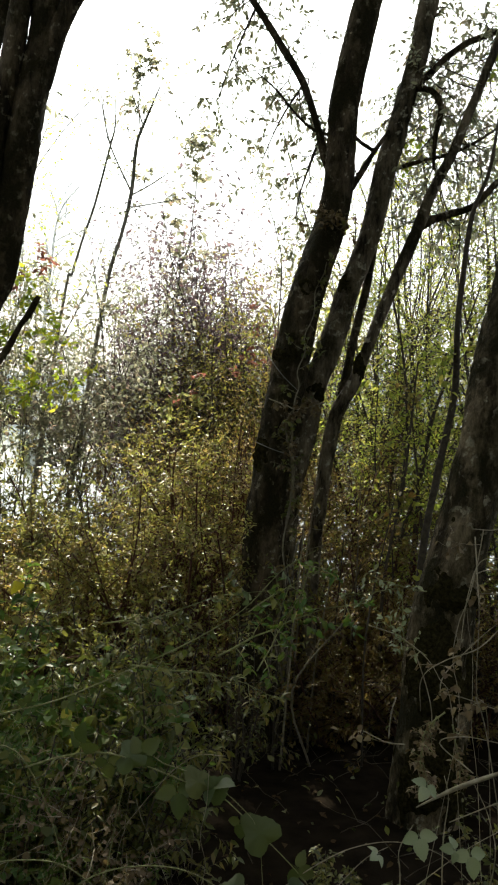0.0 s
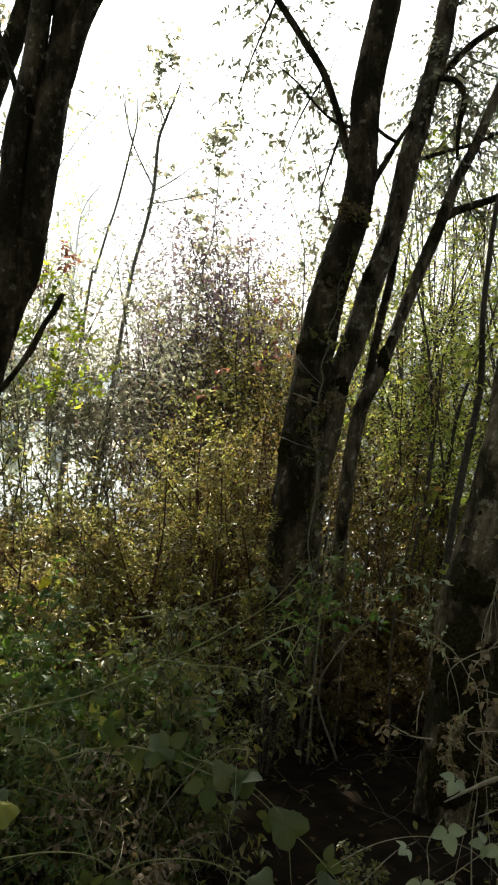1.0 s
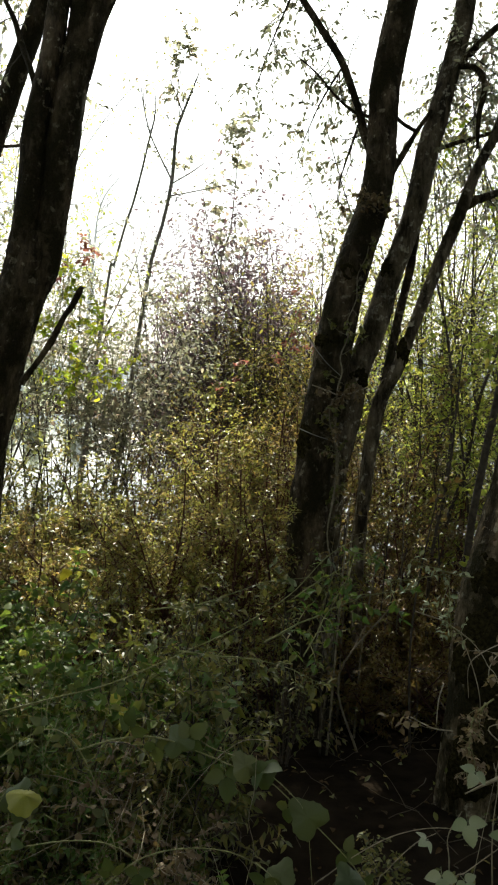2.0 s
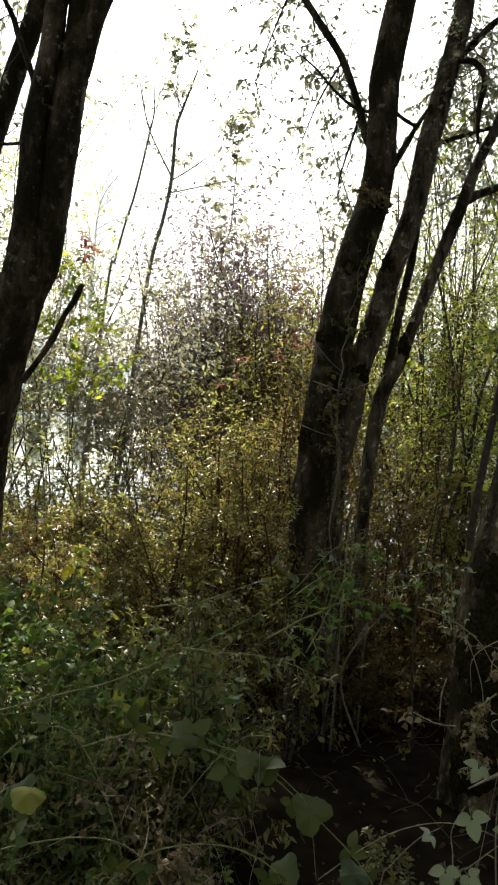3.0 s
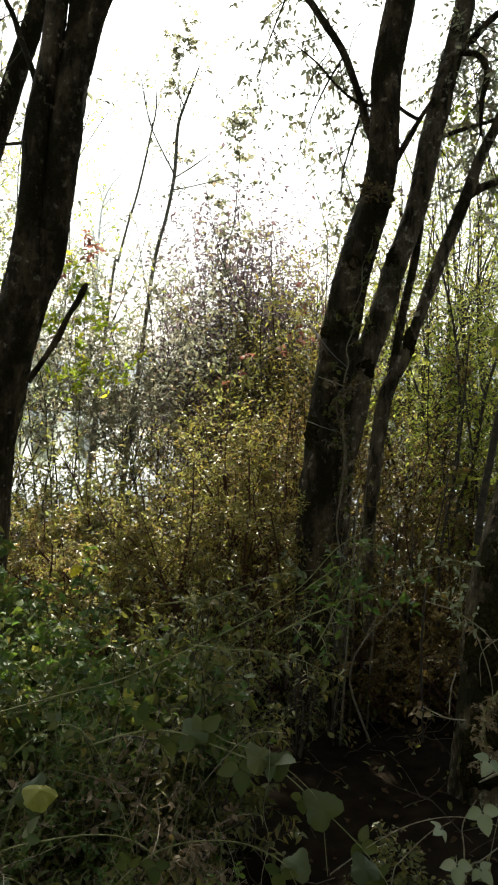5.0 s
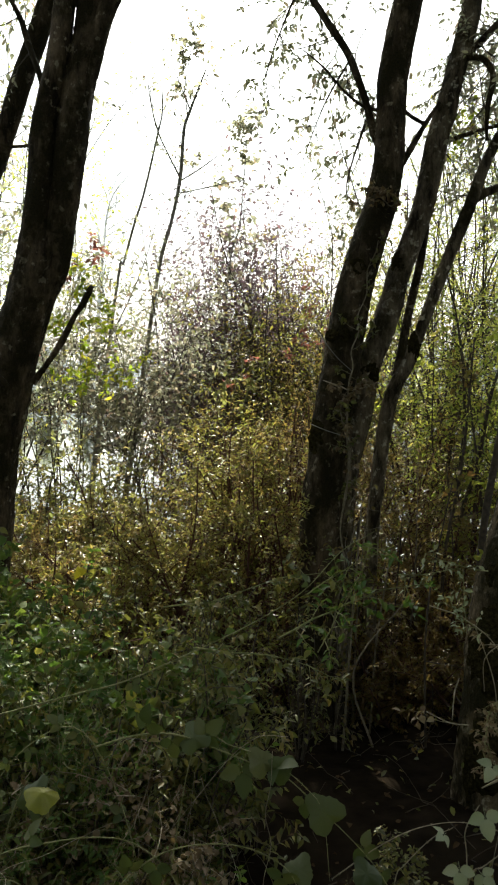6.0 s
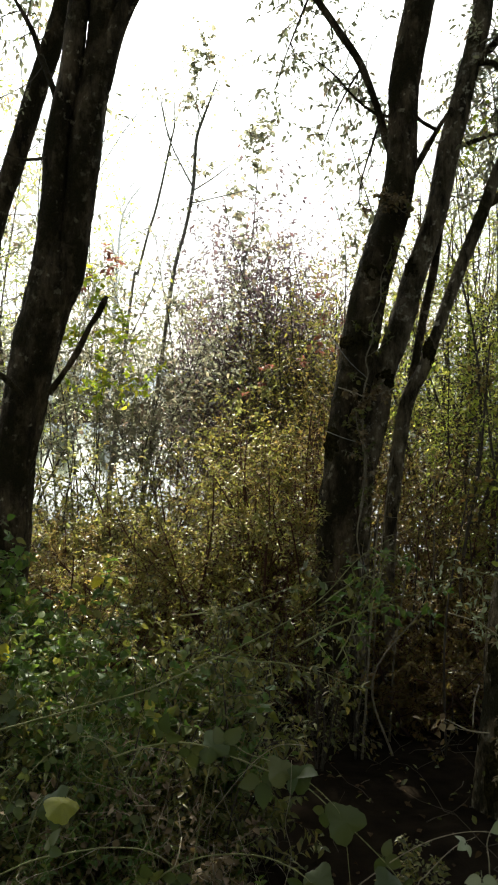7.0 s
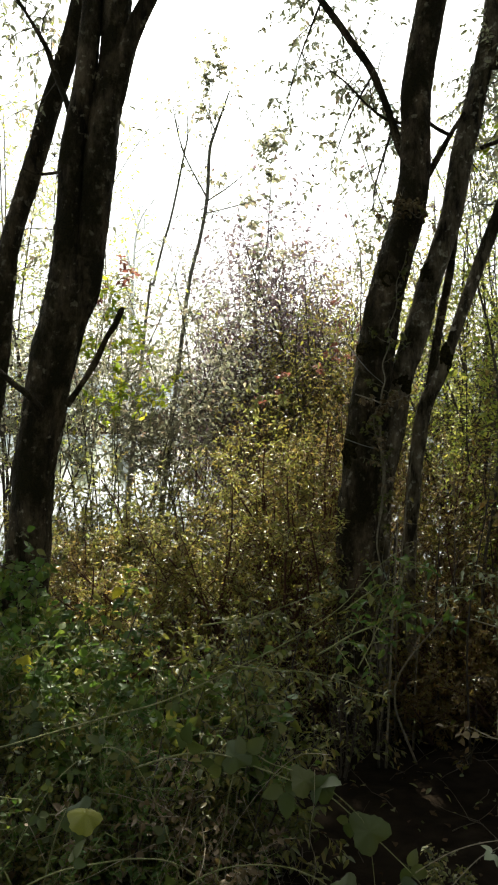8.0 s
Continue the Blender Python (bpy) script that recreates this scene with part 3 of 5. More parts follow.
right_r = [(0.79, 3.30, -0.2, 0.165), (0.81, 3.30, 0.33, 0.137), (0.83, 3.33, 0.77, 0.124), (0.87, 3.35, 0.99, 0.120), (0.94, 3.38, 1.27, 0.116), (1.01, 3.40, 1.65, 0.115), (1.04, 3.42, 1.84, 0.114), (1.11, 3.45, 2.23, 0.110), (1.22, 3.48, 2.71, 0.103), (1.36, 3.50, 3.37, 0.094), (1.7, 3.6, 5.0, 0.08), (1.9, 3.6, 7.2, 0.05)]
mossy = tree("alder_tree", [right_r], MOSSY, "stout leaning trunk with lichen and moss", [], 22)
moss_pads(mossy, [(0.80, 3.27, 0.15, 0.145, 0.30), (0.815, 3.28, 0.55, 0.128, 0.26), (0.85, 3.31, 0.88, 0.108, 0.16), (0.915, 3.33, 1.17, 0.080, 0.11)])
crown(mossy, (2.0, 2.6, 7.4), (2.8, 2.8, 2.0), 4800, 0.22, CANOPY, MOSSY, (1.7, 3.6, 5.4))


# ---- saplings against the sky ----
def sapling(lines, label, n_twigs, per, size, leaf_m, leafy=()):
    x, y, z, _ = lines[0][0]
    gz = float(ground_z(x, y))
    th = thing("sapling", x, y, gz, label, "tree")
    tb = Tubes()
    tb.add(smooth_line([(x - 0.35, y, gz - 0.05, 0.04)] + lines[0], 6), 7, 0.08, x, 0.05)
    part("trunk", tb.mesh("trunk", SAPBARK), th)
    for ln in lines[1:]:
        tb = Tubes()
        tb.add(smooth_line(ln, 4), 5)
        part("limb", tb.mesh("limb", SAPBARK), th)
    lv, tb = Leaves(), Tubes()
    limb_leaves(th, lines, lv, tb, n_twigs, 0.45, per, size, 0.4, 0.03)
    limb_leaves(th, [lines[k] for k in leafy], lv, tb, 11, 0.2, 4, size * 1.25, 0.6, 0.0)
    part("twig", tb.mesh("twig", TWIG), th, kind="stuff")
    part("foliage", lv.mesh("foliage", OVATE, leaf_m), th)


sapling([[(-1.55, 8.00, 2.03, 0.0216), (-1.44, 8.00, 2.80, 0.0202), (-1.34, 8.00, 3.18, 0.0180), (-1.26, 8.00, 3.59, 0.0180), (-1.23, 8.00, 4.05, 0.0158), (-1.17, 8.00, 4.25, 0.0137), (-1.03, 8.00, 4.62, 0.0058)],
         [(-1.26, 8.00, 3.61, 0.0101), (-1.38, 8.00, 3.83, 0.0079), (-1.49, 8.00, 4.06, 0.0072), (-1.56, 8.00, 4.33, 0.0058), (-1.59, 8.00, 4.52, 0.0036)],
         [(-1.25, 8.00, 3.58, 0.0079), (-1.07, 8.00, 3.69, 0.0072), (-0.88, 8.00, 3.83, 0.0036)],
         [(-1.26, 8.00, 3.46, 0.0079), (-1.07, 8.00, 3.50, 0.0072), (-0.80, 8.00, 3.56, 0.0058), (-0.63, 8.00, 3.59, 0.0036)],
         [(-1.18, 8.00, 4.26, 0.0072), (-1.26, 8.00, 4.45, 0.0050), (-1.34, 8.00, 4.64, 0.0029)],
         [(-1.20, 8.00, 4.20, 0.0060), (-1.23, 8.00, 4.46, 0.0045), (-1.19, 8.00, 4.72, 0.0036), (-1.155, 8.00, 4.96, 0.0025)]], "slender sapling with its last leaves at the top", 6, 2, 0.04, PALE, (5,))
sapling([[(-1.90, 8.10, 2.48, 0.0158), (-1.82, 8.10, 2.81, 0.0137), (-1.72, 8.10, 3.19, 0.0130), (-1.63, 8.10, 3.48, 0.0115), (-1.50, 8.10, 4.06, 0.0094), (-1.46, 8.10, 4.27, 0.0072), (-1.47, 8.10, 4.54, 0.0036)],
         [(-1.50, 8.10, 4.08, 0.0058), (-1.56, 8.10, 4.28, 0.0050), (-1.59, 8.10, 4.53, 0.0029)]], "thin bare sapling nearly without leaves", 5, 1, 0.036, PALE)


# ---- the thicket behind the trunks ----
def gz(x, y):
    return float(ground_z(x, y))


OL, RU = "dense autumn shrub with small olive and yellow leaves", "russet autumn shrub with thin red twigs"
for x, y, h, m, lb in [(-0.75, 5.6, 1.85, OLIVE, OL), (-0.2, 5.5, 2.0, OLIVE, OL), (-1.2, 5.8, 1.5, OLIVE, OL), (-1.45, 5.3, 1.45, OLIVE, OL), (-1.85, 5.3, 1.15, OLIVE, OL), (-0.5, 6.3, 2.0, RUSSET, RU), (0.1, 6.2, 2.6, RUSSET, RU), (-0.95, 5.0, 1.5, OLIVE, OL), (-0.45, 4.9, 1.6, OLIVE, OL), (0.62, 5.6, 2.1, RUSSET, RU), (-1.95, 5.8, 1.25, OLIVE, OL), (-2.6, 5.9, 1.15, OLIVE, OL), (-1.5, 4.9, 1.15, RUSSET, RU), (1.35, 4.6, 1.2, RUSSET, RU), (1.75, 4.2, 1.4, RUSSET, RU), (0.75, 4.9, 1.1, RUSSET, RU), (-1.3, 6.6, 1.4, OLIVE, OL), (-0.9, 7.0, 1.7, OLIVE, OL), (-0.2, 7.1, 1.8, RUSSET, RU), (0.45, 7.0, 2.0, OLIVE, OL), (0.3, 5.2, 1.6, RUSSET, RU), (-2.1, 7.0, 1.05, OLIVE, OL), (-1.75, 6.6, 1.1, RUSSET, RU), (-1.5, 7.2, 1.25, OLIVE, OL), (-1.65, 5.9, 1.15, OLIVE, OL), (-1.15, 7.4, 1.4, RUSSET, RU), (-2.05, 6.3, 1.15, RUSSET, RU), (-1.35, 4.7, 1.05, OLIVE, OL), (-0.15, 4.75, 1.35, OLIVE, OL), (0.95, 4.4, 0.75, RUSSET, RU), (0.6, 4.45, 0.7, RUSSET, RU), (0.95, 5.4, 1.5, OLIVE, OL)]:
    shrub("shrub", x, y, gz(x, y), h, 0.75, 9, 10, 4, 14, 0.029, TINY, m, REDTWIG, lb, "shrub", group="thicket shrubs", low=0.08)
for x, y, h in [(1.15, 6.0, 3.5), (1.75, 6.6, 5.6), (0.95, 7.0, 4.4), (2.2, 6.0, 5.3), (1.3, 5.3, 2.5), (2.0, 7.6, 6.2), (1.7, 5.2, 3.0), (1.3, 7.8, 5.5), (1.75, 9.0, 5.8)]:
    shrub("willow_shrub", x, y, gz(x, y), h, 0.9, 10, 13, 4, 11, 0.033, TINY, YELLOWGREEN, TWIG, "tall yellow-green willow shrub with dark slender stems", "shrub", lean=(0.02, 0), group="willow shrubs", r0=0.015, blen=0.26)
for x, y, h in [(-0.9, 9.2, 4.2), (-0.45, 9.3, 4.3), (-0.7, 9.7, 4.5), (-0.2, 9.6, 3.9), (-1.15, 9.4, 3.4), (-0.55, 9.3, 4.8)]:
    shrub("dogwood_shrub", x, y, gz(x, y), h, 0.5, 12, 13, 4, 9, 0.055, TINY, PURPLE, TWIG, "tall dark purple-leaved dogwood by the pond", "shrub", group="dogwoods", low=0.3, blen=0.3)
for x, y, h in [(-0.1, 7.7, 3.1), (0.3, 7.6, 3.4), (0.2, 8.3, 3.6), (0.27, 8.0, 4.0), (0.05, 8.4, 3.7), (0.7, 8.6, 3.9), (1.2, 9.0, 4.2)]:
    shrub("shrub", x, y, gz(x, y), h, 0.8, 9, 12, 4, 8, 0.042, TINY, OLIVE, TWIG, "tall olive-green shrub behind the alder", "shrub", low=0.3, blen=0.28)
for x, y, h in [(-1.75, 7.2, 3.5), (-2.1, 7.0, 3.4), (-1.45, 7.4, 3.3), (-2.8, 7.4, 3.4), (-1.9, 8.2, 3.5), (-2.2, 7.7, 4.5), (-1.5, 8.0, 3.9)]:
    shrub("hazel_shrub", x, y, gz(x, y), h, 0.6, 4, 15, 3, 7, 0.046, ROUNDED, PALE, TWIG, "thin open hazel with sparse dull leaves", "shrub", lean=(0.08, 0), group="hazels", low=0.58, r0=0.010, blen=0.3)
for x, y, h in [(-3.15, 8.0, 6.2), (-3.6, 8.8, 6.6)]:
    shrub("willow_shrub", x, y, gz(x, y), h, 1.0, 9, 13, 3, 8, 0.05, TINY, YELLOWGREEN, TWIG, "tall pale willow beyond the slim alder", "shrub", low=0.35, r0=0.015, blen=0.25)


for x, y, h in [(-1.7, 5.6, 1.9), (-2.15, 6.4, 1.7), (-1.88, 6.0, 1.7), (-1.62, 6.2, 1.55)]:
    shrub("spindle_shrub", x, y, gz(x, y), h, 0.55, 6, 8, 3, 6, 0.04, ROUNDED, PALEGREEN, TWIG, "open spindle shrub with pale yellow-green leaves", "shrub", lean=(0.05, 0), group="spindles", low=0.3, r0=0.009, blen=0.33)


# dark slender stems standing in the thicket
def lone_stem(pts, label, n_twigs, per, size, leaf_m, shape=SMALL, bark=None, name="stem_shoot", category="shoot", length=0.3):
    x, y, z = pts[0][:3]
    th = thing(name, x, y, gz(x, y), label, category)
    tb = Tubes()
    ln = smooth_line(pts, 5)
    tb.add(ln, 6, 0.05, x * 5, 0.04)
    part("stem", tb.mesh("stem", bark or TWIG), th)
    if n_twigs:
        lv, tb = Leaves(), Tubes()
        limb_leaves(th, [ln], lv, tb, n_twigs, length, per, size, 0.4, 0.02)
        part("twig", tb.mesh("twig", bark or TWIG), th, kind="stuff")
        part("foliage", lv.mesh("foliage", shape, leaf_m), th)
    return th


DARKSTEM = "dark slender upright shoot with small leaves"
lone_stem([(0.90, 5.2, -0.3, 0.013), (0.94, 5.2, 0.71, 0.012), (1.0, 5.2, 1.37, 0.011), (0.95, 5.2, 1.94, 0.008), (0.83, 5.2, 2.43, 0.005)], DARKSTEM, 10, 5, 0.04, YELLOWGREEN)
lone_stem([(0.90, 5.0, -0.3, 0.016), (0.94, 5.0, 0.71, 0.014), (1.05, 5.0, 1.17, 0.013), (1.11, 5.0, 1.59, 0.011), (1.21, 5.0, 1.91, 0.008), (1.35, 5.0, 2.4, 0.004)], DARKSTEM, 10, 5, 0.04, YELLOWGREEN)
lone_stem([(0.93, 4.3, -0.2, 0.022), (0.94, 4.3, 0.78, 0.021), (0.99, 4.3, 1.24, 0.02), (1.05, 4.28, 1.66, 0.019), (1.05, 4.25, 1.85, 0.018), (1.03, 4.2, 2.05, 0.016), (1.04, 4.2, 2.29, 0.015), (1.07, 4.2, 2.63, 0.012), (1.15, 4.2, 2.9, 0.009), (1.2, 4.2, 3.5, 0.005)], DARKSTEM, 6, 5, 0.04, YELLOWGREEN)
lone_stem([(0.83, 4.6, -0.3, 0.011), (0.80, 4.6, 0.6, 0.010), (0.88, 4.6, 1.2, 0.008), (0.92, 4.6, 1.9, 0.004)], DARKSTEM, 6, 5, 0.04, RUSSET)
for k in range(22):
    x = 0.05 + 1.0 * rng.random()
    y = 3.7 + 1.2 * rng.random()
    z = gz(x, y)
    h = 0.7 + 0.9 * rng.random()
    lone_stem([(x, y, z - 0.03, 0.007), (x + 0.03 * rng.normal(), y, z + h * 0.5, 0.005), (x + 0.06 + 0.05 * rng.normal(), y, z + h, 0.003)], "thin brown sucker shoot in the shade", 3, 3, 0.03, RUSSET, bark=VINE if k % 3 == 0 else None)


lone_stem([(-1.05, 9.0, gz(-1.05, 9.0) - 0.05, 0.014), (-0.95, 9.0, 1.2, 0.013), (-0.86, 9.0, 2.9, 0.011), (-0.76, 9.0, 3.33, 0.009), (-0.73, 9.0, 3.75, 0.007), (-0.70, 9.0, 4.2, 0.004), (-0.71, 9.0, 4.45, 0.002)], "slender aspen stem with broad leaves above the dogwoods", 34, 4, 0.062, PALE, OVATE, SAPBARK, "aspen_sapling", "tree", 0.3)


# ---- leafy sprays of several kinds ----
def pinnate_spray(p0, d0, length, n_leaves, size, leaf_m, label, stem_r=0.005, name="leafy_shoot", category="shoot", rise=-0.03, pairs=5):
    """A shoot with feathered leaves: leaflets in pairs along each leaf's rib."""
    th = thing(name, *p0, label, category)
    tb = Tubes()
    ln = grow(p0, d0, length, 8, stem_r, rise, 0.1)
    tb.add(smooth_line(ln, 2), 5)
    part("stem", tb.mesh("stem", CANE), th)
    lv, tb = Leaves(), Tubes()
    for k in range(n_leaves):
        i = 1 + int((k + rng.random()) / n_leaves * 7.5)
        d = unit(ln[min(i + 1, 8), :3] - ln[i - 1, :3])
        rib = grow(ln[min(i, 8), :3], d * 0.5 + rng.normal(size=3) * 0.8 + np.array([0, -0.2, 0]), size * 3.0, 5, 0.0016, -0.12, 0.08)
        tb.add(rib, 3)
        leaf_up(rib, lv, pairs * 2 + 1, size, 0.25, side=1.3, hang=0.15)
    part("rib", tb.mesh("rib", CANE), th, kind="stuff")
    part("foliage", lv.mesh("foliage", ELLIPTIC, leaf_m), th, kind="stuff")
    return th


for p, d, n, s in [((-1.16, 4.2, 1.45), (0.1, -0.1, 1), 9, 0.036), ((-1.27, 4.1, 1.75), (0.3, -0.1, 1), 10, 0.04), ((-1.27, 4.2, 1.5), (0.15, 0, 1), 9, 0.036), ((-1.30, 4.1, 1.55), (0.6, 0, 0.3), 9, 0.036), ((-1.0, 4.3, 1.45), (0.1, 0, 1), 7, 0.036)]:
    pinnate_spray(p, d, 0.55, n, s, BRIGHT, "bright yellow-green rowan shoot glowing in the sun", 0.004, "rowan_shoot")
for p, d, n, s in [((0.80, 5.1, 3.05), (0.3, 0, 1), 7, 0.055), ((0.9, 5.2, 3.0), (0.3, 0, 1), 6, 0.05), ((-0.55, 5.1, 1.45), (0.1, 0, 1), 8, 0.045), ((-0.38, 5.1, 1.48), (0.1, 0, 0.6), 7, 0.045), ((-0.33, 5.0, 2.0), (0.2, 0, 0.3), 3, 0.04), ((1.30, 3.6, 2.3), (0, -0.3, -0.4), 4, 0.05), ((1.3, 6.0, 2.9), (0.3, 0, 1), 6, 0.05)]:
    pinnate_spray(p, d, 0.28, n, s * 0.75, BRIGHT if p[0] > 0.5 else PALEGREEN, "small bright green leafy shoot in sunlight", 0.004, "rowan_shoot")


# three-part bramble leaf, one mesh for all
LEAFLET = outline(lambda y: 0.36 * np.sin(math.pi * y ** 0.72) ** 0.85, 14, 0.3, 0.2, 0.014)


def trifoliate():
    v, n, l = [], [], []
    tv, tf = LEAFLET
    for ang, s, off in ((0, 1.0, (0, 0.55)), (78, 0.85, (0.03, 0.4)), (-78, 0.85, (-0.03, 0.4))):
        a = radians(ang)
        base = len(v)
        for x, y, z in tv:
            xx, yy = x * s, y * s
            v.append((xx * math.cos(a) + yy * math.sin(a) + off[0], -xx * math.sin(a) + yy * math.cos(a) + off[1], z * s - 0.12 * abs(ang) / 78 * y))
        for f in tf:
            n.append(len(f))
            l += [base + i for i in f]
    base = len(v)
    v += [(-0.014, 0, 0), (0.014, 0, 0), (0.01, 0.56, 0.005), (-0.01, 0.56, 0.005), (0, 0.28, -0.03)]
    n += [4, 3, 3]
    l += [base, base + 1, base + 2, base + 3, base, base + 4, base + 1, base + 2, base + 4, base + 3]
    return np.array(v) * 0.72, n, l


TRI = trifoliate()
TRI_MESH = {m.name: mesh_from("leaf", *TRI, m, False) for m in (BRAMBLE, GREENBRAMBLE, YELLOW, DULL)}


def leaf_part(parent, p, d, nrm, size, me, label=""):
    """One leaf as a part of its cane."""
    d, nrm = unit(np.array(d, float)), unit(np.array(nrm, float))
    x = unit(np.cross(d, nrm))
    z = np.cross(x, d)
    ob = new("leaf", me)
    ob.parent = parent
    m = Matrix(((x[0], d[0], z[0], p[0]), (x[1], d[1], z[1], p[1]), (x[2], d[2], z[2], p[2]), (0, 0, 0, 1)))
    ob.matrix_local = Matrix.Translation(-parent.location) @ m @ Matrix.Scale(size, 4)
    return tagged(ob, label)


def bramble(pts, n, size, me, label, r=0.0035, bark=None, start=0.1, face=(0, -0.75, 0.75)):
    """An arching bramble cane with three-part leaves and prickles."""
    x, y, z = pts[0][:3]
    th = thing("bramble", x, y, z, label, "bramble")
    ln = smooth_line([(*p, r * (1 - 0.6 * i / (len(pts) - 1))) for i, p in enumerate(pts)], 6)
    tb = Tubes()
    tb.add(ln, 6, 0.05, x, 0.05)
    for k in range(len(ln) * 2):
        i = rng.integers(0, len(ln) - 1)
        q = ln[i, :3]
        dv = unit(rng.normal(size=3)) * 0.0045
        tb.add([(*q, 0.0009), (*(q + dv), 0.0002)], 3)
    part("cane", tb.mesh("cane", bark or CANE), th)
    for k in range(n):
        t = (start + (1 - start) * (k + 0.6 * rng.random()) / n) * (len(ln) - 1)
        i = min(int(t), len(ln) - 2)
        d = unit(ln[i + 1, :3] - ln[i, :3])
        lat = np.array([d[2], 0, -d[0]]) * (1 if k % 2 else -1)
        leaf_part(th, ln[i, :3], d * 0.5 + lat * 0.8 + np.array([0, -0.25, -0.1]) + rng.normal(size=3) * 0.25, np.array(face) + rng.normal(size=3) * 0.4, size * (0.7 + 0.6 * rng.random()), me)
    return th


BL = TRI_MESH["bramble_leaf"]
GL = TRI_MESH["green_bramble_leaf"]
bramble([(-0.9, 1.95, 0.72), (-0.568, 1.95, 0.826), (-0.432, 1.95, 0.868), (-0.299, 1.95, 0.931), (-0.125, 1.95, 1.023), (0.006, 1.95, 1.112), (0.096, 1.95, 1.213), (0.174, 1.95, 1.265)], 6, 0.03, GL, "long green bramble cane rising across the gap", 0.0022, start=0.15)
bramble([(-0.5, 1.95, 0.70), (-0.376, 1.9, 0.76), (-0.283, 1.9, 0.765), (-0.188, 1.9, 0.736), (-0.106, 1.9, 0.707), (-0.031, 1.9, 0.683), (0.06, 1.9, 0.606), (0.187, 1.9, 0.482), (0.26, 1.88, 0.38)], 8, 0.07, GL, "drooping bramble cane with broad green leaves", 0.0025)
bramble([(-0.8, 1.7, 0.47), (-0.636, 1.7, 0.564), (-0.535, 1.7, 0.595), (-0.434, 1.7, 0.614), (-0.347, 1.7, 0.607), (-0.271, 1.7, 0.553), (-0.233, 1.7, 0.479), (-0.2, 1.7, 0.35)], 2, 0.05, GL, "pale arching bramble cane near the path", 0.002)
bramble([(-0.45, 1.7, 0.42), (-0.383, 1.7, 0.498), (-0.309, 1.7, 0.57), (-0.223, 1.7, 0.608), (-0.112, 1.7, 0.614), (-0.026, 1.7, 0.581), (0.012, 1.7, 0.533), (0.05, 1.7, 0.42)], 2, 0.05, GL, "pale arching bramble cane near the path", 0.002)
PB = "pale-leaved bramble cane among dry stems"
for pts, r, leaves in [([(0.42, 1.92, 0.2), (0.413, 1.9, 0.485), (0.406, 1.9, 0.569), (0.436, 1.9, 0.633)], 0.0022, [((0.440, 1.88, 0.640), (0.1, -0.5, -0.6), 0.068)]),
                       ([(0.56, 2.0, 0.2), (0.514, 1.9, 0.474), (0.509, 1.9, 0.605), (0.515, 1.9, 0.70), (0.502, 1.9, 0.754)], 0.0022, [((0.462, 1.88, 0.752), (-0.3, -0.5, -0.3), 0.056)]),
                       ([(0.60, 2.0, 0.2), (0.632, 1.9, 0.531), (0.616, 1.9, 0.65), (0.571, 1.9, 0.743)], 0.002, []),
                       ([(0.36, 1.95, 0.2), (0.422, 1.9, 0.454), (0.455, 1.9, 0.487), (0.562, 1.9, 0.577), (0.66, 1.9, 0.64)], 0.002, [((0.562, 1.88, 0.605), (0.15, -0.4, -0.8), 0.070), ((0.545, 1.88, 0.588), (-0.8, -0.3, 0.2), 0.05)]),
                       ([(0.10, 1.95, 0.40), (0.198, 1.9, 0.513), (0.293, 1.9, 0.568), (0.399, 1.9, 0.589), (0.504, 1.9, 0.564), (0.58, 1.9, 0.50)], 0.0016, []),
                       ([(0.23, 1.93, 0.2), (0.246, 1.9, 0.434), (0.268, 1.9, 0.477), (0.328, 1.9, 0.545), (0.378, 1.9, 0.575)], 0.0017, [((0.358, 1.88, 0.572), (-0.4, -0.6, 0.1), 0.045), ((0.385, 1.86, 0.518), (0.0, -0.5, -0.6), 0.062), ((0.43, 1.86, 0.50), (0.5, -0.5, -0.4), 0.05)])]:
    cane = bramble(pts, 0, 0.05, BL, PB, r, DRY)
    for p, d, size in leaves:
        leaf_part(cane, p, d, (rng.normal() * 0.2, -0.8, 0.6), size, BL)
for k in range(9):
    x0, y0 = -1.15 + 0.85 * rng.random(), 1.85 + 0.7 * rng.random()
    a = -0.1 - 0.6 * rng.random()
    h = 0.35 + 0.45 * rng.random()
    bramble([(x0, y0, 0.0), (x0 + 0.1 * a, y0 - 0.05, h * 0.6), (x0 + 0.3 * a, y0 - 0.1, h), (x0 + 0.55 * a, y0 - 0.15, h * 0.95), (x0 + 0.75 * a, y0 - 0.2, h * 0.7)], 7, 0.042, GL, "low arching bramble with green leaves", 0.002, start=0.3)
# single yellow leaves caught in the foliage
CRUMPLED = outline(lambda y: 0.42 * np.sin(math.pi * y ** 0.7) ** 0.8, 12, 0.9, 0.45, 0.03)
CRUMPLED[0][:, 2] += 0.05 * np.sin(CRUMPLED[0][:, 1] * 6) + 0.06 * np.sin(CRUMPLED[0][:, 0] * 9)
leaf_cane = bramble([(-0.75, 1.9, 0.3), (-0.68, 1.87, 0.55), (-0.625, 1.84, 0.67)], 0, 0.05, GL, "short bramble shoot with a yellow leaf", 0.0025)


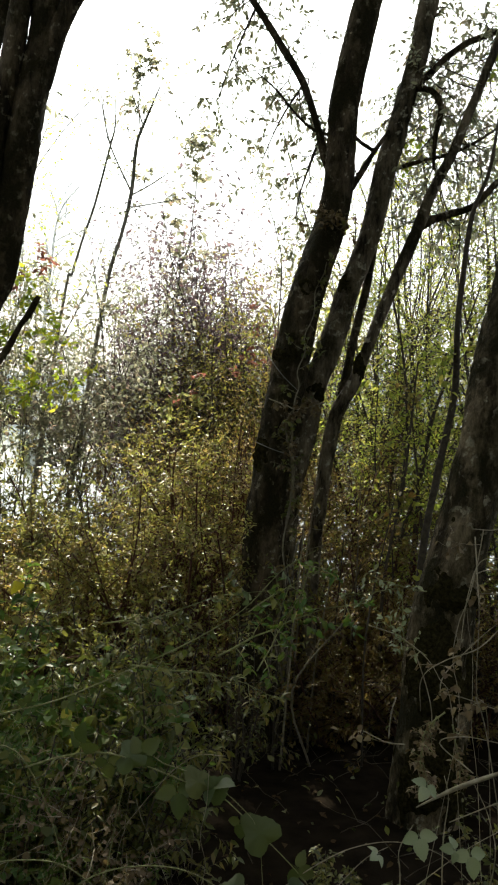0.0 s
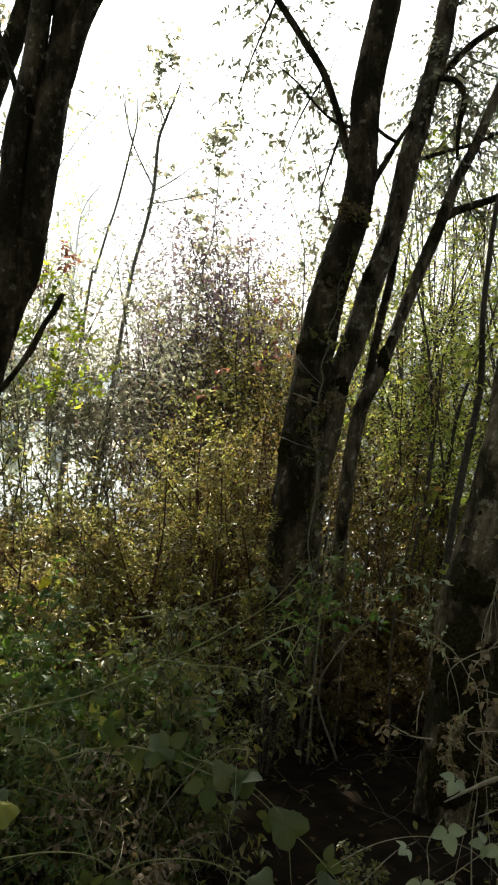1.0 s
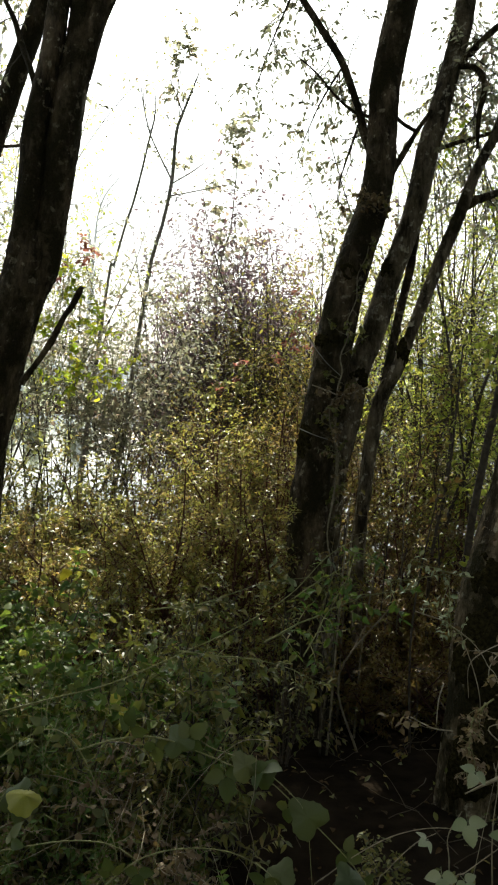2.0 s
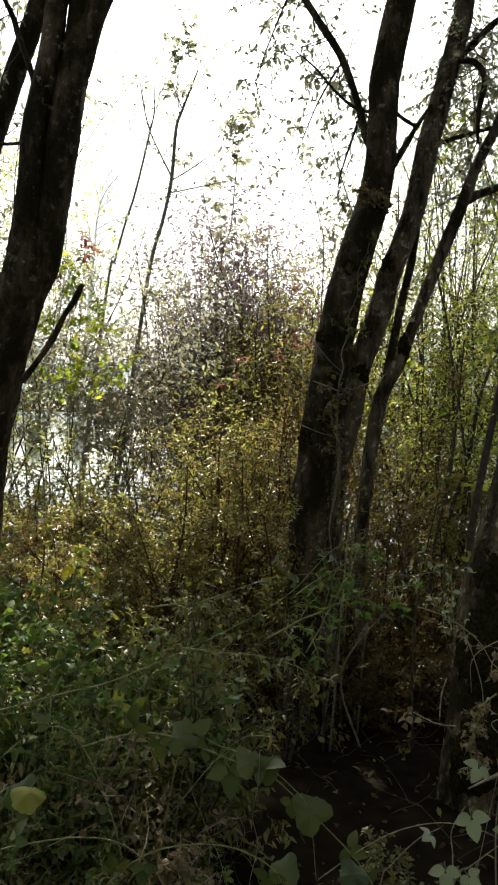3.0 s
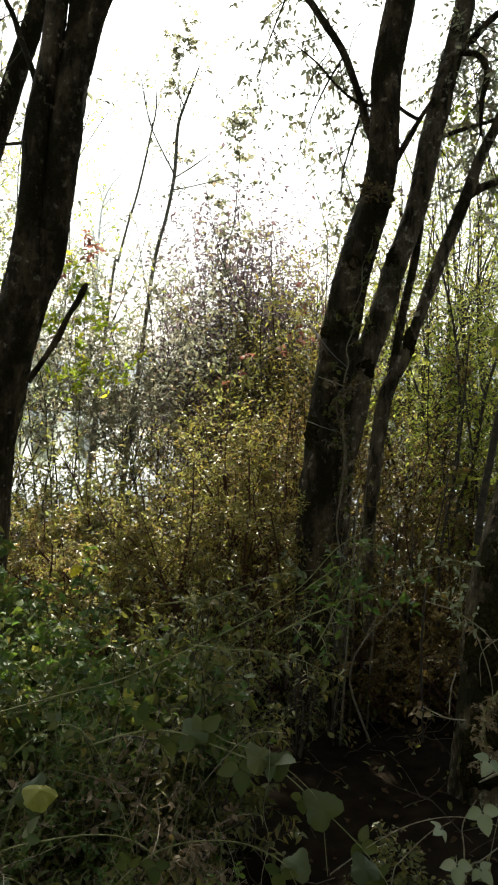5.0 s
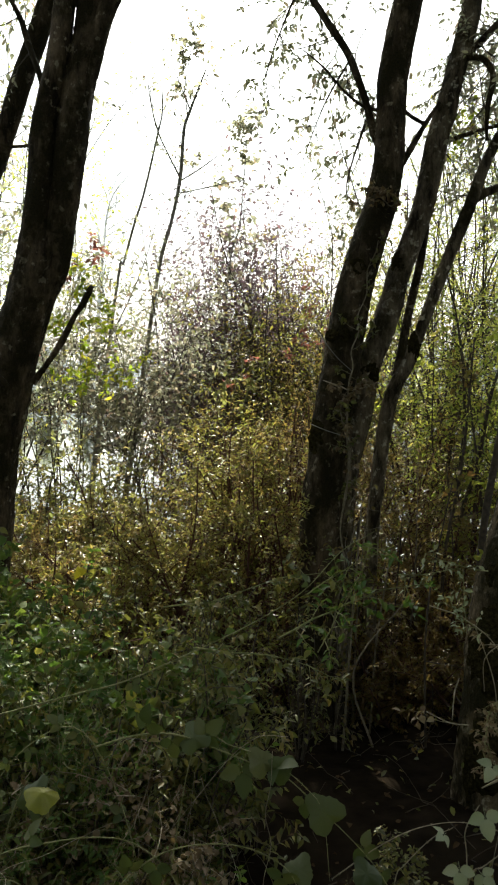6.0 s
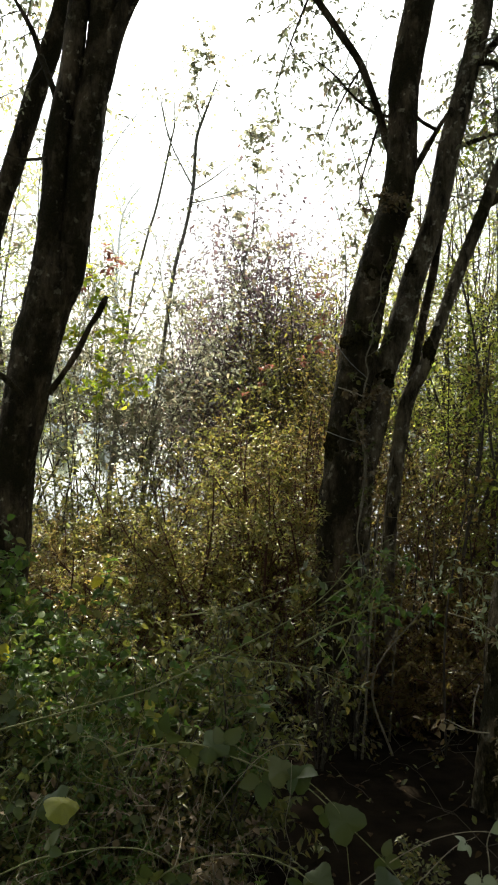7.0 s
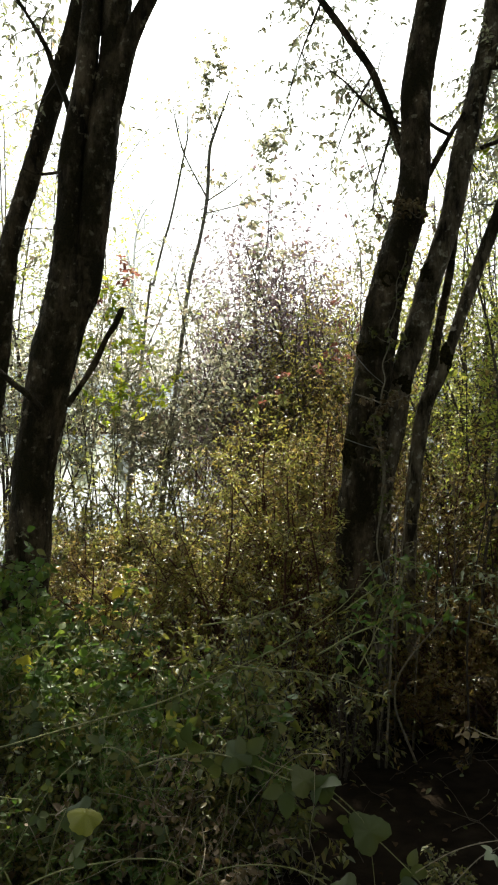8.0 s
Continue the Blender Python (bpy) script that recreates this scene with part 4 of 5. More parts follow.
def cupped_leaf(m, droop, lobe):
    """A lobed leaf that droops towards its edge, wrinkled along its veins."""
    v, n, l = [(0.0, 0.0, 0.0)], [], []
    rings, spokes = 6, 30
    for k in range(1, rings + 1):
        for j in range(spokes):
            a = 2 * math.pi * j / spokes
            q = k / rings
            r = q * (1 + (lobe * math.cos(3 * a - 1.57) + 0.07 * math.cos(5 * a + 1.2) + 0.035 * math.cos(14 * a)) * q)
            v.append((r * math.cos(a), r * math.sin(a), -droop * q ** 1.8 + 0.04 * q * math.cos(9 * a) + 0.10 * abs(math.cos(a)) * q + 0.05 * math.sin(3 * a + 1) * q))
    for j in range(spokes):
        n.append(3)
        l += [0, 1 + j, 1 + (j + 1) % spokes]
    for k in range(rings - 1):
        for j in range(spokes):
            a, b = 1 + k * spokes, 1 + (k + 1) * spokes
            n.append(4)
            l += [a + j, b + j, b + (j + 1) % spokes, a + (j + 1) % spokes]
    return mesh_from("leaf", v, n, l, m)


CUPPED_MESH = {m.name: cupped_leaf(m, droop, lobe) for m, droop, lobe in ((OLDLEAF, 0.65, 0.11), (GREENBRAMBLE, 0.28, 0.20))}
leaf_part(leaf_cane, (-0.588, 1.82, 0.645), (0.8, -0.3, -0.3), (0.35, -0.40, 0.80), 0.039, CUPPED_MESH["fading_leaf"], "yellow-green drooping fading leaf")
leaf_part(leaf_cane, (-0.618, 1.84, 0.622), (-0.4, -0.3, -0.8), (-0.45, -0.75, 0.35), 0.044, CUPPED_MESH["green_bramble_leaf"])
for p, d, nn, s in [((-0.72, 2.58, 1.01), (0.05, 0, -1), (0.75, -0.7, 0.2), 0.05), ((-1.0, 2.48, 0.80), (0.4, -0.3, -0.5), (0.1, -0.8, 0.7), 0.055)]:
    th = new("fallen_leaf", mesh_from("fallen_leaf", CRUMPLED[0], [len(f) for f in CRUMPLED[1]], [i for f in CRUMPLED[1] for i in f], YELLOW, False))
    d, nn = unit(np.array(d, float)), unit(np.array(nn, float))
    x = unit(np.cross(d, nn))
    z = np.cross(x, d)
    th.matrix_world = Matrix(((x[0], d[0], z[0], p[0]), (x[1], d[1], z[1], p[1]), (x[2], d[2], z[2], p[2]), (0, 0, 0, 1))) @ Matrix.Scale(s, 4)
    tagged(th, "single yellow leaf caught in the undergrowth", "leaf")

lobed_cane = bramble([(-0.30, 1.93, 0.40), (-0.24, 1.92, 0.74), (-0.15, 1.9, 0.745), (-0.05, 1.89, 0.715), (0.03, 1.88, 0.66), (0.07, 1.88, 0.60), (0.09, 1.86, 0.45)], 0, 0.05, GL, "shoot with broad lobed green leaves", 0.0016)
for p, d, nn, size in [((0.072, 1.87, 0.61), (0.6, -0.3, -0.5), (0.1, -0.85, 0.45), 0.044), ((-0.078, 1.88, 0.72), (0.5, -0.3, -0.5), (0.15, -0.65, 0.6), 0.034), ((-0.031, 1.88, 0.705), (-0.7, -0.3, -0.5), (0.5, -0.6, 0.5), 0.032), ((-0.243, 1.9, 0.762), (0.3, -0.5, -0.5), (-0.1, -0.85, 0.4), 0.036), ((0.016, 1.8, 0.51), (-0.3, -0.5, -0.5), (-0.1, -0.5, 0.8), 0.034), ((0.174, 1.85, 0.48), (0.3, -0.5, -0.5), (0.2, -0.5, 0.8), 0.034)]:
    leaf_part(lobed_cane, p, d, nn, size, CUPPED_MESH["green_bramble_leaf"])

# ---- undergrowth by the path ----
for x, y, h, sp in [(-1.0, 2.5, 0.85, 0.35), (-0.72, 2.35, 0.85, 0.35), (-0.42, 2.4, 0.85, 0.35), (-0.85, 2.9, 1.0, 0.4), (-0.5, 2.95, 1.0, 0.4), (-0.28, 2.5, 0.8, 0.3), (-0.3, 2.95, 0.85, 0.3), (-1.2, 2.2, 0.7, 0.35), (-0.55, 2.05, 0.55, 0.3), (-0.42, 2.1, 0.45, 0.25), (-0.9, 2.05, 0.55, 0.3)]:
    shrub("privet_shrub", x, y, gz(x, y), h, sp, 8, 8, 3, 8, 0.031, LANCE, DULL, TWIG, "low privet-like shrub with dull narrow leaves", "shrub", group="undergrowth shrubs", low=0.2, r0=0.006, hang=0.5, blen=0.4)
for x, y, h in [(-1.05, 2.8, 0.95), (-0.85, 2.65, 0.9), (-1.25, 2.9, 0.9)]:
    shrub("herb_clump", x, y, gz(x, y), h, 0.3, 10, 7, 3, 6, 0.032, OVATE, GREEN, CANE, "lush bright green herb clump", "herb", group="herb clumps", low=0.4, r0=0.004, blen=0.25)
for x, y, h in [(-0.65, 2.75, 0.85), (-0.5, 2.65, 0.85)]:
    shrub("herb_clump", x, y, gz(x, y), h, 0.25, 9, 6, 2, 5, 0.04, OVATE, GREEN, CANE, "broad-leaved blue-green herb clump", "herb", low=0.5, r0=0.004, blen=0.25)
for x, y, h in [(-1.5, 3.5, 1.15), (-1.25, 3.45, 1.0), (-1.75, 3.5, 1.2), (-1.1, 3.3, 0.85)]:
    shrub("ivy_bush", x, y, gz(x, y), h, 0.3, 8, 8, 3, 5, 0.042, OVATE, GREEN, TWIG, "green ivy bush round the foot of the thick alder", "ivy", group="ivy", low=0.25, r0=0.005, blen=0.25)
pinnate_spray((-0.05, 2.1, 0.95), (0.7, -0.1, 0.6), 0.42, 9, 0.027, GREEN, "green rose shoot with feathered leaves", 0.003, "rose_shoot", pairs=3)
pinnate_spray((0.02, 1.98, 1.10), (0.6, -0.05, 0.5), 0.24, 8, 0.021, GREEN, "green rose shoot with feathered leaves", 0.002, "rose_shoot", pairs=3)
pinnate_spray((0.05, 2.0, 0.95), (0.4, -0.05, 0.9), 0.3, 8, 0.022, GREEN, "green rose shoot with feathered leaves", 0.002, "rose_shoot", pairs=3)
pinnate_spray((-0.3, 2.3, 0.85), (1.0, -0.05, 0.0), 0.45, 11, 0.028, DULL, "drooping shoot with dull feathered leaves", 0.003, "rose_shoot", pairs=3)
pinnate_spray((-0.4, 2.35, 0.95), (1.0, -0.05, 0.1), 0.5, 11, 0.026, DULL, "drooping shoot with dull feathered leaves", 0.003, "rose_shoot", pairs=3)

for x, y, h in [(-0.95, 1.95, 0.6), (-0.62, 2.2, 0.8), (-0.32, 2.15, 0.6), (-1.15, 2.3, 0.75), (-0.75, 1.8, 0.45), (-0.45, 1.85, 0.45)]:
    shrub("withered_herb", x, y, gz(x, y), h, 0.3, 7, 6, 3, 4, 0.02, OVATE, FERN, DRY, "withered herb with curled brown leaves and dry stalks", "herb", group="withered herbs", low=0.3, r0=0.0022, hang=0.7, blen=0.35)
for x, y, h in [(-0.8, 2.2, 0.8), (-0.5, 2.25, 0.78), (-1.05, 2.05, 0.65), (-0.35, 1.95, 0.5), (-0.68, 1.85, 0.5)]:
    shrub("chickweed_clump", x, y, gz(x, y), h, 0.35, 8, 8, 3, 7, 0.019, ROUNDED, GREEN, CANE, "loose clump of small green leaves", "herb", group="small-leaved herbs", low=0.3, r0=0.0025, hang=0.4, blen=0.35)

for x, y, h in [(0.15, 2.3, 0.3), (0.38, 2.45, 0.3), (0.0, 2.05, 0.32), (0.72, 2.15, 0.5), (0.85, 2.35, 0.55), (0.62, 2.05, 0.42)]:
    shrub("ground_shoots", x, y, gz(x, y), h, 0.3, 6, 6, 2, 5, 0.02, ROUNDED, DULL, TWIG, "low shaded shoots with small dull leaves", "herb", group="low shoots", low=0.3, r0=0.002, hang=0.4, blen=0.35)

# ---- dry vines and stems at the mossy tree ----
DV = "dry pale vine tangled before the mossy trunk"
for pts, nt_ in [([(0.603, 2.15, 1.289), (0.617, 2.15, 1.168), (0.629, 2.15, 1.078), (0.652, 2.15, 0.864), (0.672, 2.15, 0.785), (0.76, 2.3, 0.25)], 0), ([(0.638, 2.15, 1.309), (0.637, 2.16, 1.23), (0.595, 2.15, 1.137), (0.579, 2.15, 1.05), (0.573, 2.15, 0.952), (0.587, 2.15, 0.781), (0.55, 2.25, 0.25)], 5),
                 ([(0.70, 2.16, 1.075), (0.628, 2.15, 1.004), (0.54, 2.14, 0.957), (0.495, 2.15, 0.905), (0.51, 2.2, 0.80)], 0), ([(0.341, 2.15, 1.044), (0.421, 2.15, 1.018), (0.497, 2.15, 0.967), (0.543, 2.15, 0.902), (0.573, 2.15, 0.817), (0.66, 2.25, 0.3)], 0),
                 ([(0.459, 2.15, 0.995), (0.495, 2.17, 0.899), (0.524, 2.15, 0.821), (0.54, 2.2, 0.74)], 2), ([(0.735, 2.15, 1.24), (0.685, 2.15, 1.239), (0.626, 2.16, 1.223), (0.596, 2.15, 1.125), (0.585, 2.15, 1.0)], 0),
                 ([(0.74, 2.12, 1.15), (0.691, 2.15, 1.142), (0.643, 2.15, 1.133), (0.621, 2.15, 1.102)], 0), ([(0.76, 2.2, 1.25), (0.687, 2.15, 1.211), (0.651, 2.15, 1.194), (0.622, 2.15, 1.184)], 0),
                 ([(0.73, 2.2, 1.33), (0.668, 2.15, 1.316), (0.602, 2.15, 1.31)], 0), ([(0.75, 2.15, 0.84), (0.698, 2.15, 0.836), (0.601, 2.15, 0.849), (0.56, 2.15, 0.86)], 2), ([(0.54, 2.15, 0.86), (0.555, 2.15, 0.908), (0.605, 2.15, 0.978), (0.684, 2.15, 1.056), (0.8, 2.15, 1.15)], 0),
                 ([(0.421, 1.95, 0.795), (0.366, 1.95, 0.817), (0.312, 1.95, 0.834)], 1), ([(0.385, 1.97, 0.917), (0.373, 1.97, 0.872), (0.377, 1.97, 0.822)], 0), ([(0.571, 1.95, 0.753), (0.509, 1.95, 0.804), (0.556, 1.95, 0.832), (0.64, 1.95, 0.82)], 1), ([(0.579, 1.95, 0.927), (0.62, 1.95, 0.825), (0.70, 2.05, 0.5)], 1), ([(0.69, 1.95, 0.70), (0.625, 1.95, 0.671), (0.53, 1.95, 0.626)], 0)]:
    lone_stem([(p[0] + 0.004 * rng.normal(), p[1] + 0.015 * rng.normal(), p[2] + 0.004 * rng.normal(), 0.0017 - 0.00014 * i) for i, p in enumerate(pts)], DV, nt_, 3, 0.02, FERN, OVATE, DRY, "dry_vine", "vine", 0.09)
for x, y, h, a in [(0.66, 2.2, 1.15, 0.05), (0.82, 2.3, 1.3, -0.12)]:
    ln = grow((x, y, 0.0), (a, 0, 1), h, 12, 0.0013, 0.03, 0.16, 0.4)
    lone_stem([tuple(q) for q in ln], DV, 2, 3, 0.016, FERN, OVATE, DRY, "dry_vine", "vine", 0.08)
for p, d in [((0.50, 2.0, 0.86), (-0.4, -0.1, -0.9)), ((0.52, 2.0, 0.87), (-0.7, -0.2, -0.3)), ((0.54, 2.0, 0.84), (0.3, -0.1, -1.0)), ((0.47, 2.0, 0.82), (-0.3, -0.1, -1.0))]:
    pinnate_spray(p, d, 0.16, 9, 0.014, FERN, "withered brown fern frond hanging curled", 0.0025, "dead_fern", "fern", -0.2, 4)
tb = Tubes()
tb.add(smooth_line([(0.44, 1.9, 0.675, 0.0015), (0.52, 1.9, 0.72, 0.005), (0.60, 1.9, 0.755, 0.005), (0.72, 1.9, 0.80, 0.003)], 5), 6, 0.1, 1, 0.1)
reed = thing("dead_reed", 0.44, 1.9, 0.66, "broken straw-coloured reed stalk lying on brambles", "reed")
part("blade", tb.mesh("blade", DRY), reed)

for p0, d0, n in [((0.49, 2.15, 1.137), (-1.0, 0, 0.25), 8), ((0.42, 2.15, 1.14), (-1.0, 0, -0.1), 6), ((0.425, 2.15, 1.14), (0.15, 0, -1.0), 6), ((0.50, 2.15, 0.965), (-0.9, 0, 0.45), 9)]:
    pinnate_spray(p0, d0, 0.17, n, 0.017, BRAMBLE, "pale-leaved shoot hanging before the mossy trunk", 0.0016, "rose_shoot", pairs=1)

# ---- vines on the alder's trunk ----
lone_stem([(0.20, 4.20, -0.2, 0.006), (0.24, 4.22, 0.15, 0.0055), (0.185, 4.22, 0.42, 0.005), (0.232, 4.23, 0.66, 0.005), (0.203, 4.24, 0.88, 0.005), (0.229, 4.26, 1.068, 0.005), (0.236, 4.27, 1.234, 0.0055), (0.227, 4.27, 1.328, 0.005), (0.220, 4.27, 1.517, 0.005), (0.227, 4.27, 1.646, 0.005), (0.245, 4.28, 1.72, 0.004), (0.233, 4.29, 1.80, 0.004), (0.268, 4.30, 1.90, 0.0035), (0.262, 4.32, 1.984, 0.0035), (0.305, 4.34, 2.10, 0.003), (0.310, 4.38, 2.233, 0.003), (0.352, 4.39, 2.33, 0.003), (0.373, 4.41, 2.439, 0.0025), (0.448, 4.43, 2.615, 0.002)], "pale vine climbing the fork of the alder trunks", 34, 3, 0.026, DULL, OVATE, VINE, "climbing_vine", "vine", 0.11)
lone_stem([(0.21, 4.22, 1.0, 0.003), (0.245, 4.24, 1.25, 0.0035), (0.205, 4.24, 1.40, 0.0035), (0.185, 4.23, 1.50, 0.003), (0.20, 4.23, 1.57, 0.003), (0.228, 4.25, 1.60, 0.002)], "thin curling vine on the alder trunk", 12, 3, 0.022, FERN, OVATE, VINE, "climbing_vine", "vine", 0.07)
lone_stem([(0.27, 4.33, 2.548, 0.003), (0.316, 4.33, 2.60, 0.003), (0.36, 4.36, 2.605, 0.003), (0.42, 4.38, 2.56, 0.003), (0.462, 4.42, 2.62, 0.002)], "dry tuft of vine on the alder trunk", 16, 3, 0.024, FERN, OVATE, VINE, "climbing_vine", "vine", 0.1)
lone_stem([(0.092, 4.26, 1.647, 0.003), (0.139, 4.25, 1.631, 0.004), (0.186, 4.25, 1.615, 0.004), (0.239, 4.25, 1.599, 0.004), (0.337, 4.33, 1.625, 0.003), (0.377, 4.36, 1.644, 0.002)], "dead twig with curled leaves caught across the fork", 12, 3, 0.024, FERN, OVATE, DRY, "broken_twig", "twig", 0.05)
for pts in ([(0.03, 4.28, 1.42), (0.14, 4.27, 1.38), (0.26, 4.3, 1.35)], [(0.04, 4.30, 1.92), (0.15, 4.3, 1.78), (0.24, 4.32, 1.70)]):
    lone_stem([(*p, 0.003 - 0.0005 * i) for i, p in enumerate(pts)], "broken dry twig caught across the trunk", 0, 0, 0, DULL, OVATE, SAPBARK, "broken_twig", "twig")


# ---- thin dead grass stalks standing in the undergrowth ----
for k in range(14):
    x = -1.15 + 1.1 * rng.random()
    y = 1.75 + 0.7 * rng.random()
    ln = grow((x, y, 0.0), (-0.4 * abs(rng.normal()), 0.1 * rng.normal(), 1), 0.5 + 0.5 * rng.random(), 9, 0.0009, -0.16, 0.2, 0.4)
    lone_stem([tuple(q) for q in ln], "thin dead grass stalk in the undergrowth", 0, 0, 0, DULL, OVATE, DRY, "grass_stalk", "stalk")
for x, y, h in [(0.02, 3.75, 0.9)]:
    shrub("privet_shrub", x, y, gz(x, y), h, 0.3, 6, 6, 2, 5, 0.03, LANCE, DULL, TWIG, "small shaded shrub before the alder foot", "shrub", low=0.1, r0=0.005, hang=0.5, blen=0.35)
pinnate_spray((-1.68, 6.0, 2.35), (0.1, 0, 1), 0.3, 7, 0.045, RED, "small shoot with dull red leaves", 0.004, "rowan_shoot")
pinnate_spray((-2.06, 6.0, 1.6), (0.1, 0, 1), 0.3, 5, 0.045, RED, "small shoot with dull red leaves", 0.004, "rowan_shoot")
for q in ((0.0, 5.75, 2.0), (0.12, 5.9, 1.8), (-0.12, 5.8, 1.75)):
    pinnate_spray(q, (0.1, 0, 1), 0.3, 6, 0.03, RED, "small shoot with dull red leaves", 0.004, "rowan_shoot")
pinnate_spray((-0.5, 5.6, 1.5), (0.1, 0, 1), 0.35, 5, 0.035, RED, "small shoot with dull red leaves", 0.004, "rowan_shoot")


# ---- leaf litter ----
def litter():
    lv = Leaves()
    n = 700
    x = -2.2 + 4.2 * rng.random(n)
    y = 1.4 + 4.6 * rng.random(n)
    p = np.stack([x, y, ground_z(x, y) + 0.012], 1)
    d = rng.normal(size=(n, 3)) * np.array([1, 1, 0.15])
    lv.add(p, d, rng.normal(size=(n, 3)) * 0.35 + np.array([0, 0, 1.0]), 0.018 + 0.02 * rng.random(n))
    tagged(new("leaf_litter", lv.mesh("leaf_litter", OVATE, BROWN)), "brown leaf litter on the woodland floor", "leaf litter", kind="stuff")


litter()


def ground_cover():
    lv = Leaves()
    n = 260
    x = -0.5 + 2.0 * rng.random(n)
    y = 2.1 + 2.7 * rng.random(n)
    p = np.stack([x, y, ground_z(x, y) + 0.34 * rng.random(n) ** 2], 1)
    lv.add(p, rng.normal(size=(n, 3)), rng.normal(size=(n, 3)) * 0.5 + np.array([0, 0, 1.0]), 0.018 + 0.024 * rng.random(n))
    tagged(new("ground_ivy", lv.mesh("ground_ivy", SMALL, DULL)), "small dark ivy leaves covering the shaded ground", "ivy", kind="stuff")


ground_cover()


def twig_litter():
    """Dead twigs lying and leaning on the shaded floor."""
    tb = Tubes()
    for k in range(80):
        x, y = -0.3 + 1.7 * rng.random(), 2.0 + 2.6 * rng.random()
        tb.add(grow((x, y, gz(x, y) + 0.02), (rng.normal(), rng.normal(), 0.25 * abs(rng.normal())), 0.15 + 0.4 * rng.random(), 6, 0.0022, -0.02, 0.3), 4)
    tagged(new("twig_litter", tb.mesh("twig_litter", TWIG)), "dead brown twigs strewn over the shaded floor", "twigs", kind="stuff")


twig_litter()


def grass():
    lv = Leaves()
    n = 1300
    x = -1.5 + 1.35 * rng.random(n)
    y = 1.5 + 0.9 * rng.random(n)
    p = np.stack([x, y, ground_z(x, y)], 1)
    d = rng.normal(size=(n, 3)) * 0.4 + np.array([0, 0, 1.0])
    lv.add(p, d, rng.normal(size=(n, 3)), 0.12 + 0.16 * rng.random(n))
    blade = outline(lambda t: 0.014 * (1 - t ** 2) + 0.001, 5, 0.3, 0.35)
    tagged(new("grass", lv.mesh("grass", blade, DULL)), "thin dull grass blades by the path", "grass", kind="stuff")


grass()

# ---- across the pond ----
# Haze over the hills is put into the sheet's own glowing grey.
HAZE, hnt, hb, ho = nodes_of("glowing_far_haze")
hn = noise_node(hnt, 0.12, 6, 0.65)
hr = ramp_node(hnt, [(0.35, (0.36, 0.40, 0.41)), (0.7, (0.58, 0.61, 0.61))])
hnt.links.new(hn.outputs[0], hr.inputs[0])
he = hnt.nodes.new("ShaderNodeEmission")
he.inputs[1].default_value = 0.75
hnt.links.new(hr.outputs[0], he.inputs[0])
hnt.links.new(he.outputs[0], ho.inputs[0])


def far_wood():
    x = np.linspace(-170, 150, 900)
    top = 6.5 + 1.6 * np.sin(x * 0.07) + 1.0 * np.sin(x * 0.23 + 1) + 0.7 * np.sin(x * 0.61) + 1.0 * rng.random(len(x))
    y = 150 + 0 * x
    v = np.concatenate([np.stack([x, y, 0 * x - 1], 1), np.stack([x, y, top], 1)])
    n = len(x)
    i = np.arange(n - 1)
    q = np.stack([i, i + 1, n + i + 1, n + i], 1)
    tagged(new("backdrop", mesh_from("backdrop", v, np.full(len(q), 4), q.ravel(), HAZE)), "wooded hills far beyond the pond, haze put into their glow", "backdrop", kind="structure")


far_wood()
# Distance haze is put into these leaves: greyed, paler, passing more light.
HAZED_LEAF = leaf_mat("haze_painted_leaf", [(0, (0.22, 0.24, 0.19)), (1, (0.30, 0.31, 0.25))], 0.75, 2.2, 0.5, 0.1, 0.4, 0.95)
for x, y, h in [(-30, 66, 4.2), (-25, 70, 3.6), (-21, 66, 4.4), (-17, 64, 3.8), (-12, 68, 3.6), (-7, 66, 4.4), (-2, 70, 3.8), (4, 66, 4.2), (10, 68, 4.4), (-37, 68, 4.6)]:
    th = thing("far_tree", x, y, gz(x, y), "hazy grey-green tree on the far shore", "tree", "far shore trees")
    tb, lv = Tubes(), Leaves()
    z0 = gz(x, y)
    tb.add(smooth_line([(x, y, z0 - 0.2, 0.22), (x + 0.2, y, z0 + h * 0.5, 0.14), (x, y, z0 + h * 0.9, 0.04)], 4), 6)
    for k in range(22):
        t = 0.25 + 0.7 * rng.random()
        br = grow((x, y, z0 + h * t), rng.normal(size=3) + np.array([0, 0, 0.4]), h * 0.32 * (1.2 - t), 4, 0.05, 0.04, 0.25)
        tb.add(br, 4)
        leaf_up(br, lv, 34, 0.42, 0.2, spread=0.35)
    part("trunk", tb.mesh("trunk", TWIG), th)
    part("crown", lv.mesh("crown", SMALL, HAZED_LEAF), th)

bare = thing("bare_tree", -10.4, 40, gz(-10.4, 40), "tall bare tree fading in the haze", "tree")
# Bark is painted near white in place of the haze before it.
HAZED_BARK = plain_mat("haze_painted_bark", (0.7, 0.7, 0.68), (0.85, 0.85, 0.83), 3)
tb = Tubes()
tb.add(smooth_line([(-10.6, 40, -1.2, 0.13), (-10.3, 40, 4, 0.1), (-10.05, 40, 7.65, 0.075), (-9.73, 40, 10.4, 0.05), (-8.72, 40, 11.9, 0.02)], 4), 6)
part("trunk", tb.mesh("trunk", HAZED_BARK), bare)
tb = Tubes()
for k in range(26):
    t = 5 + 6 * rng.random()
    br = grow((-10.15 + 0.06 * (t - 5), 40, t), rng.normal(size=3) * np.array([1, 0.6, 0.3]) + np.array([0, 0, 0.8]), 2.6, 6, 0.04, 0.05, 0.15)
    tb.add(br, 4)
    for m in range(5):
        tb.add(grow(br[rng.integers(1, 6), :3], rng.normal(size=3) + np.array([0, 0, 0.6]), 0.9, 4, 0.015, 0.03, 0.2), 3)
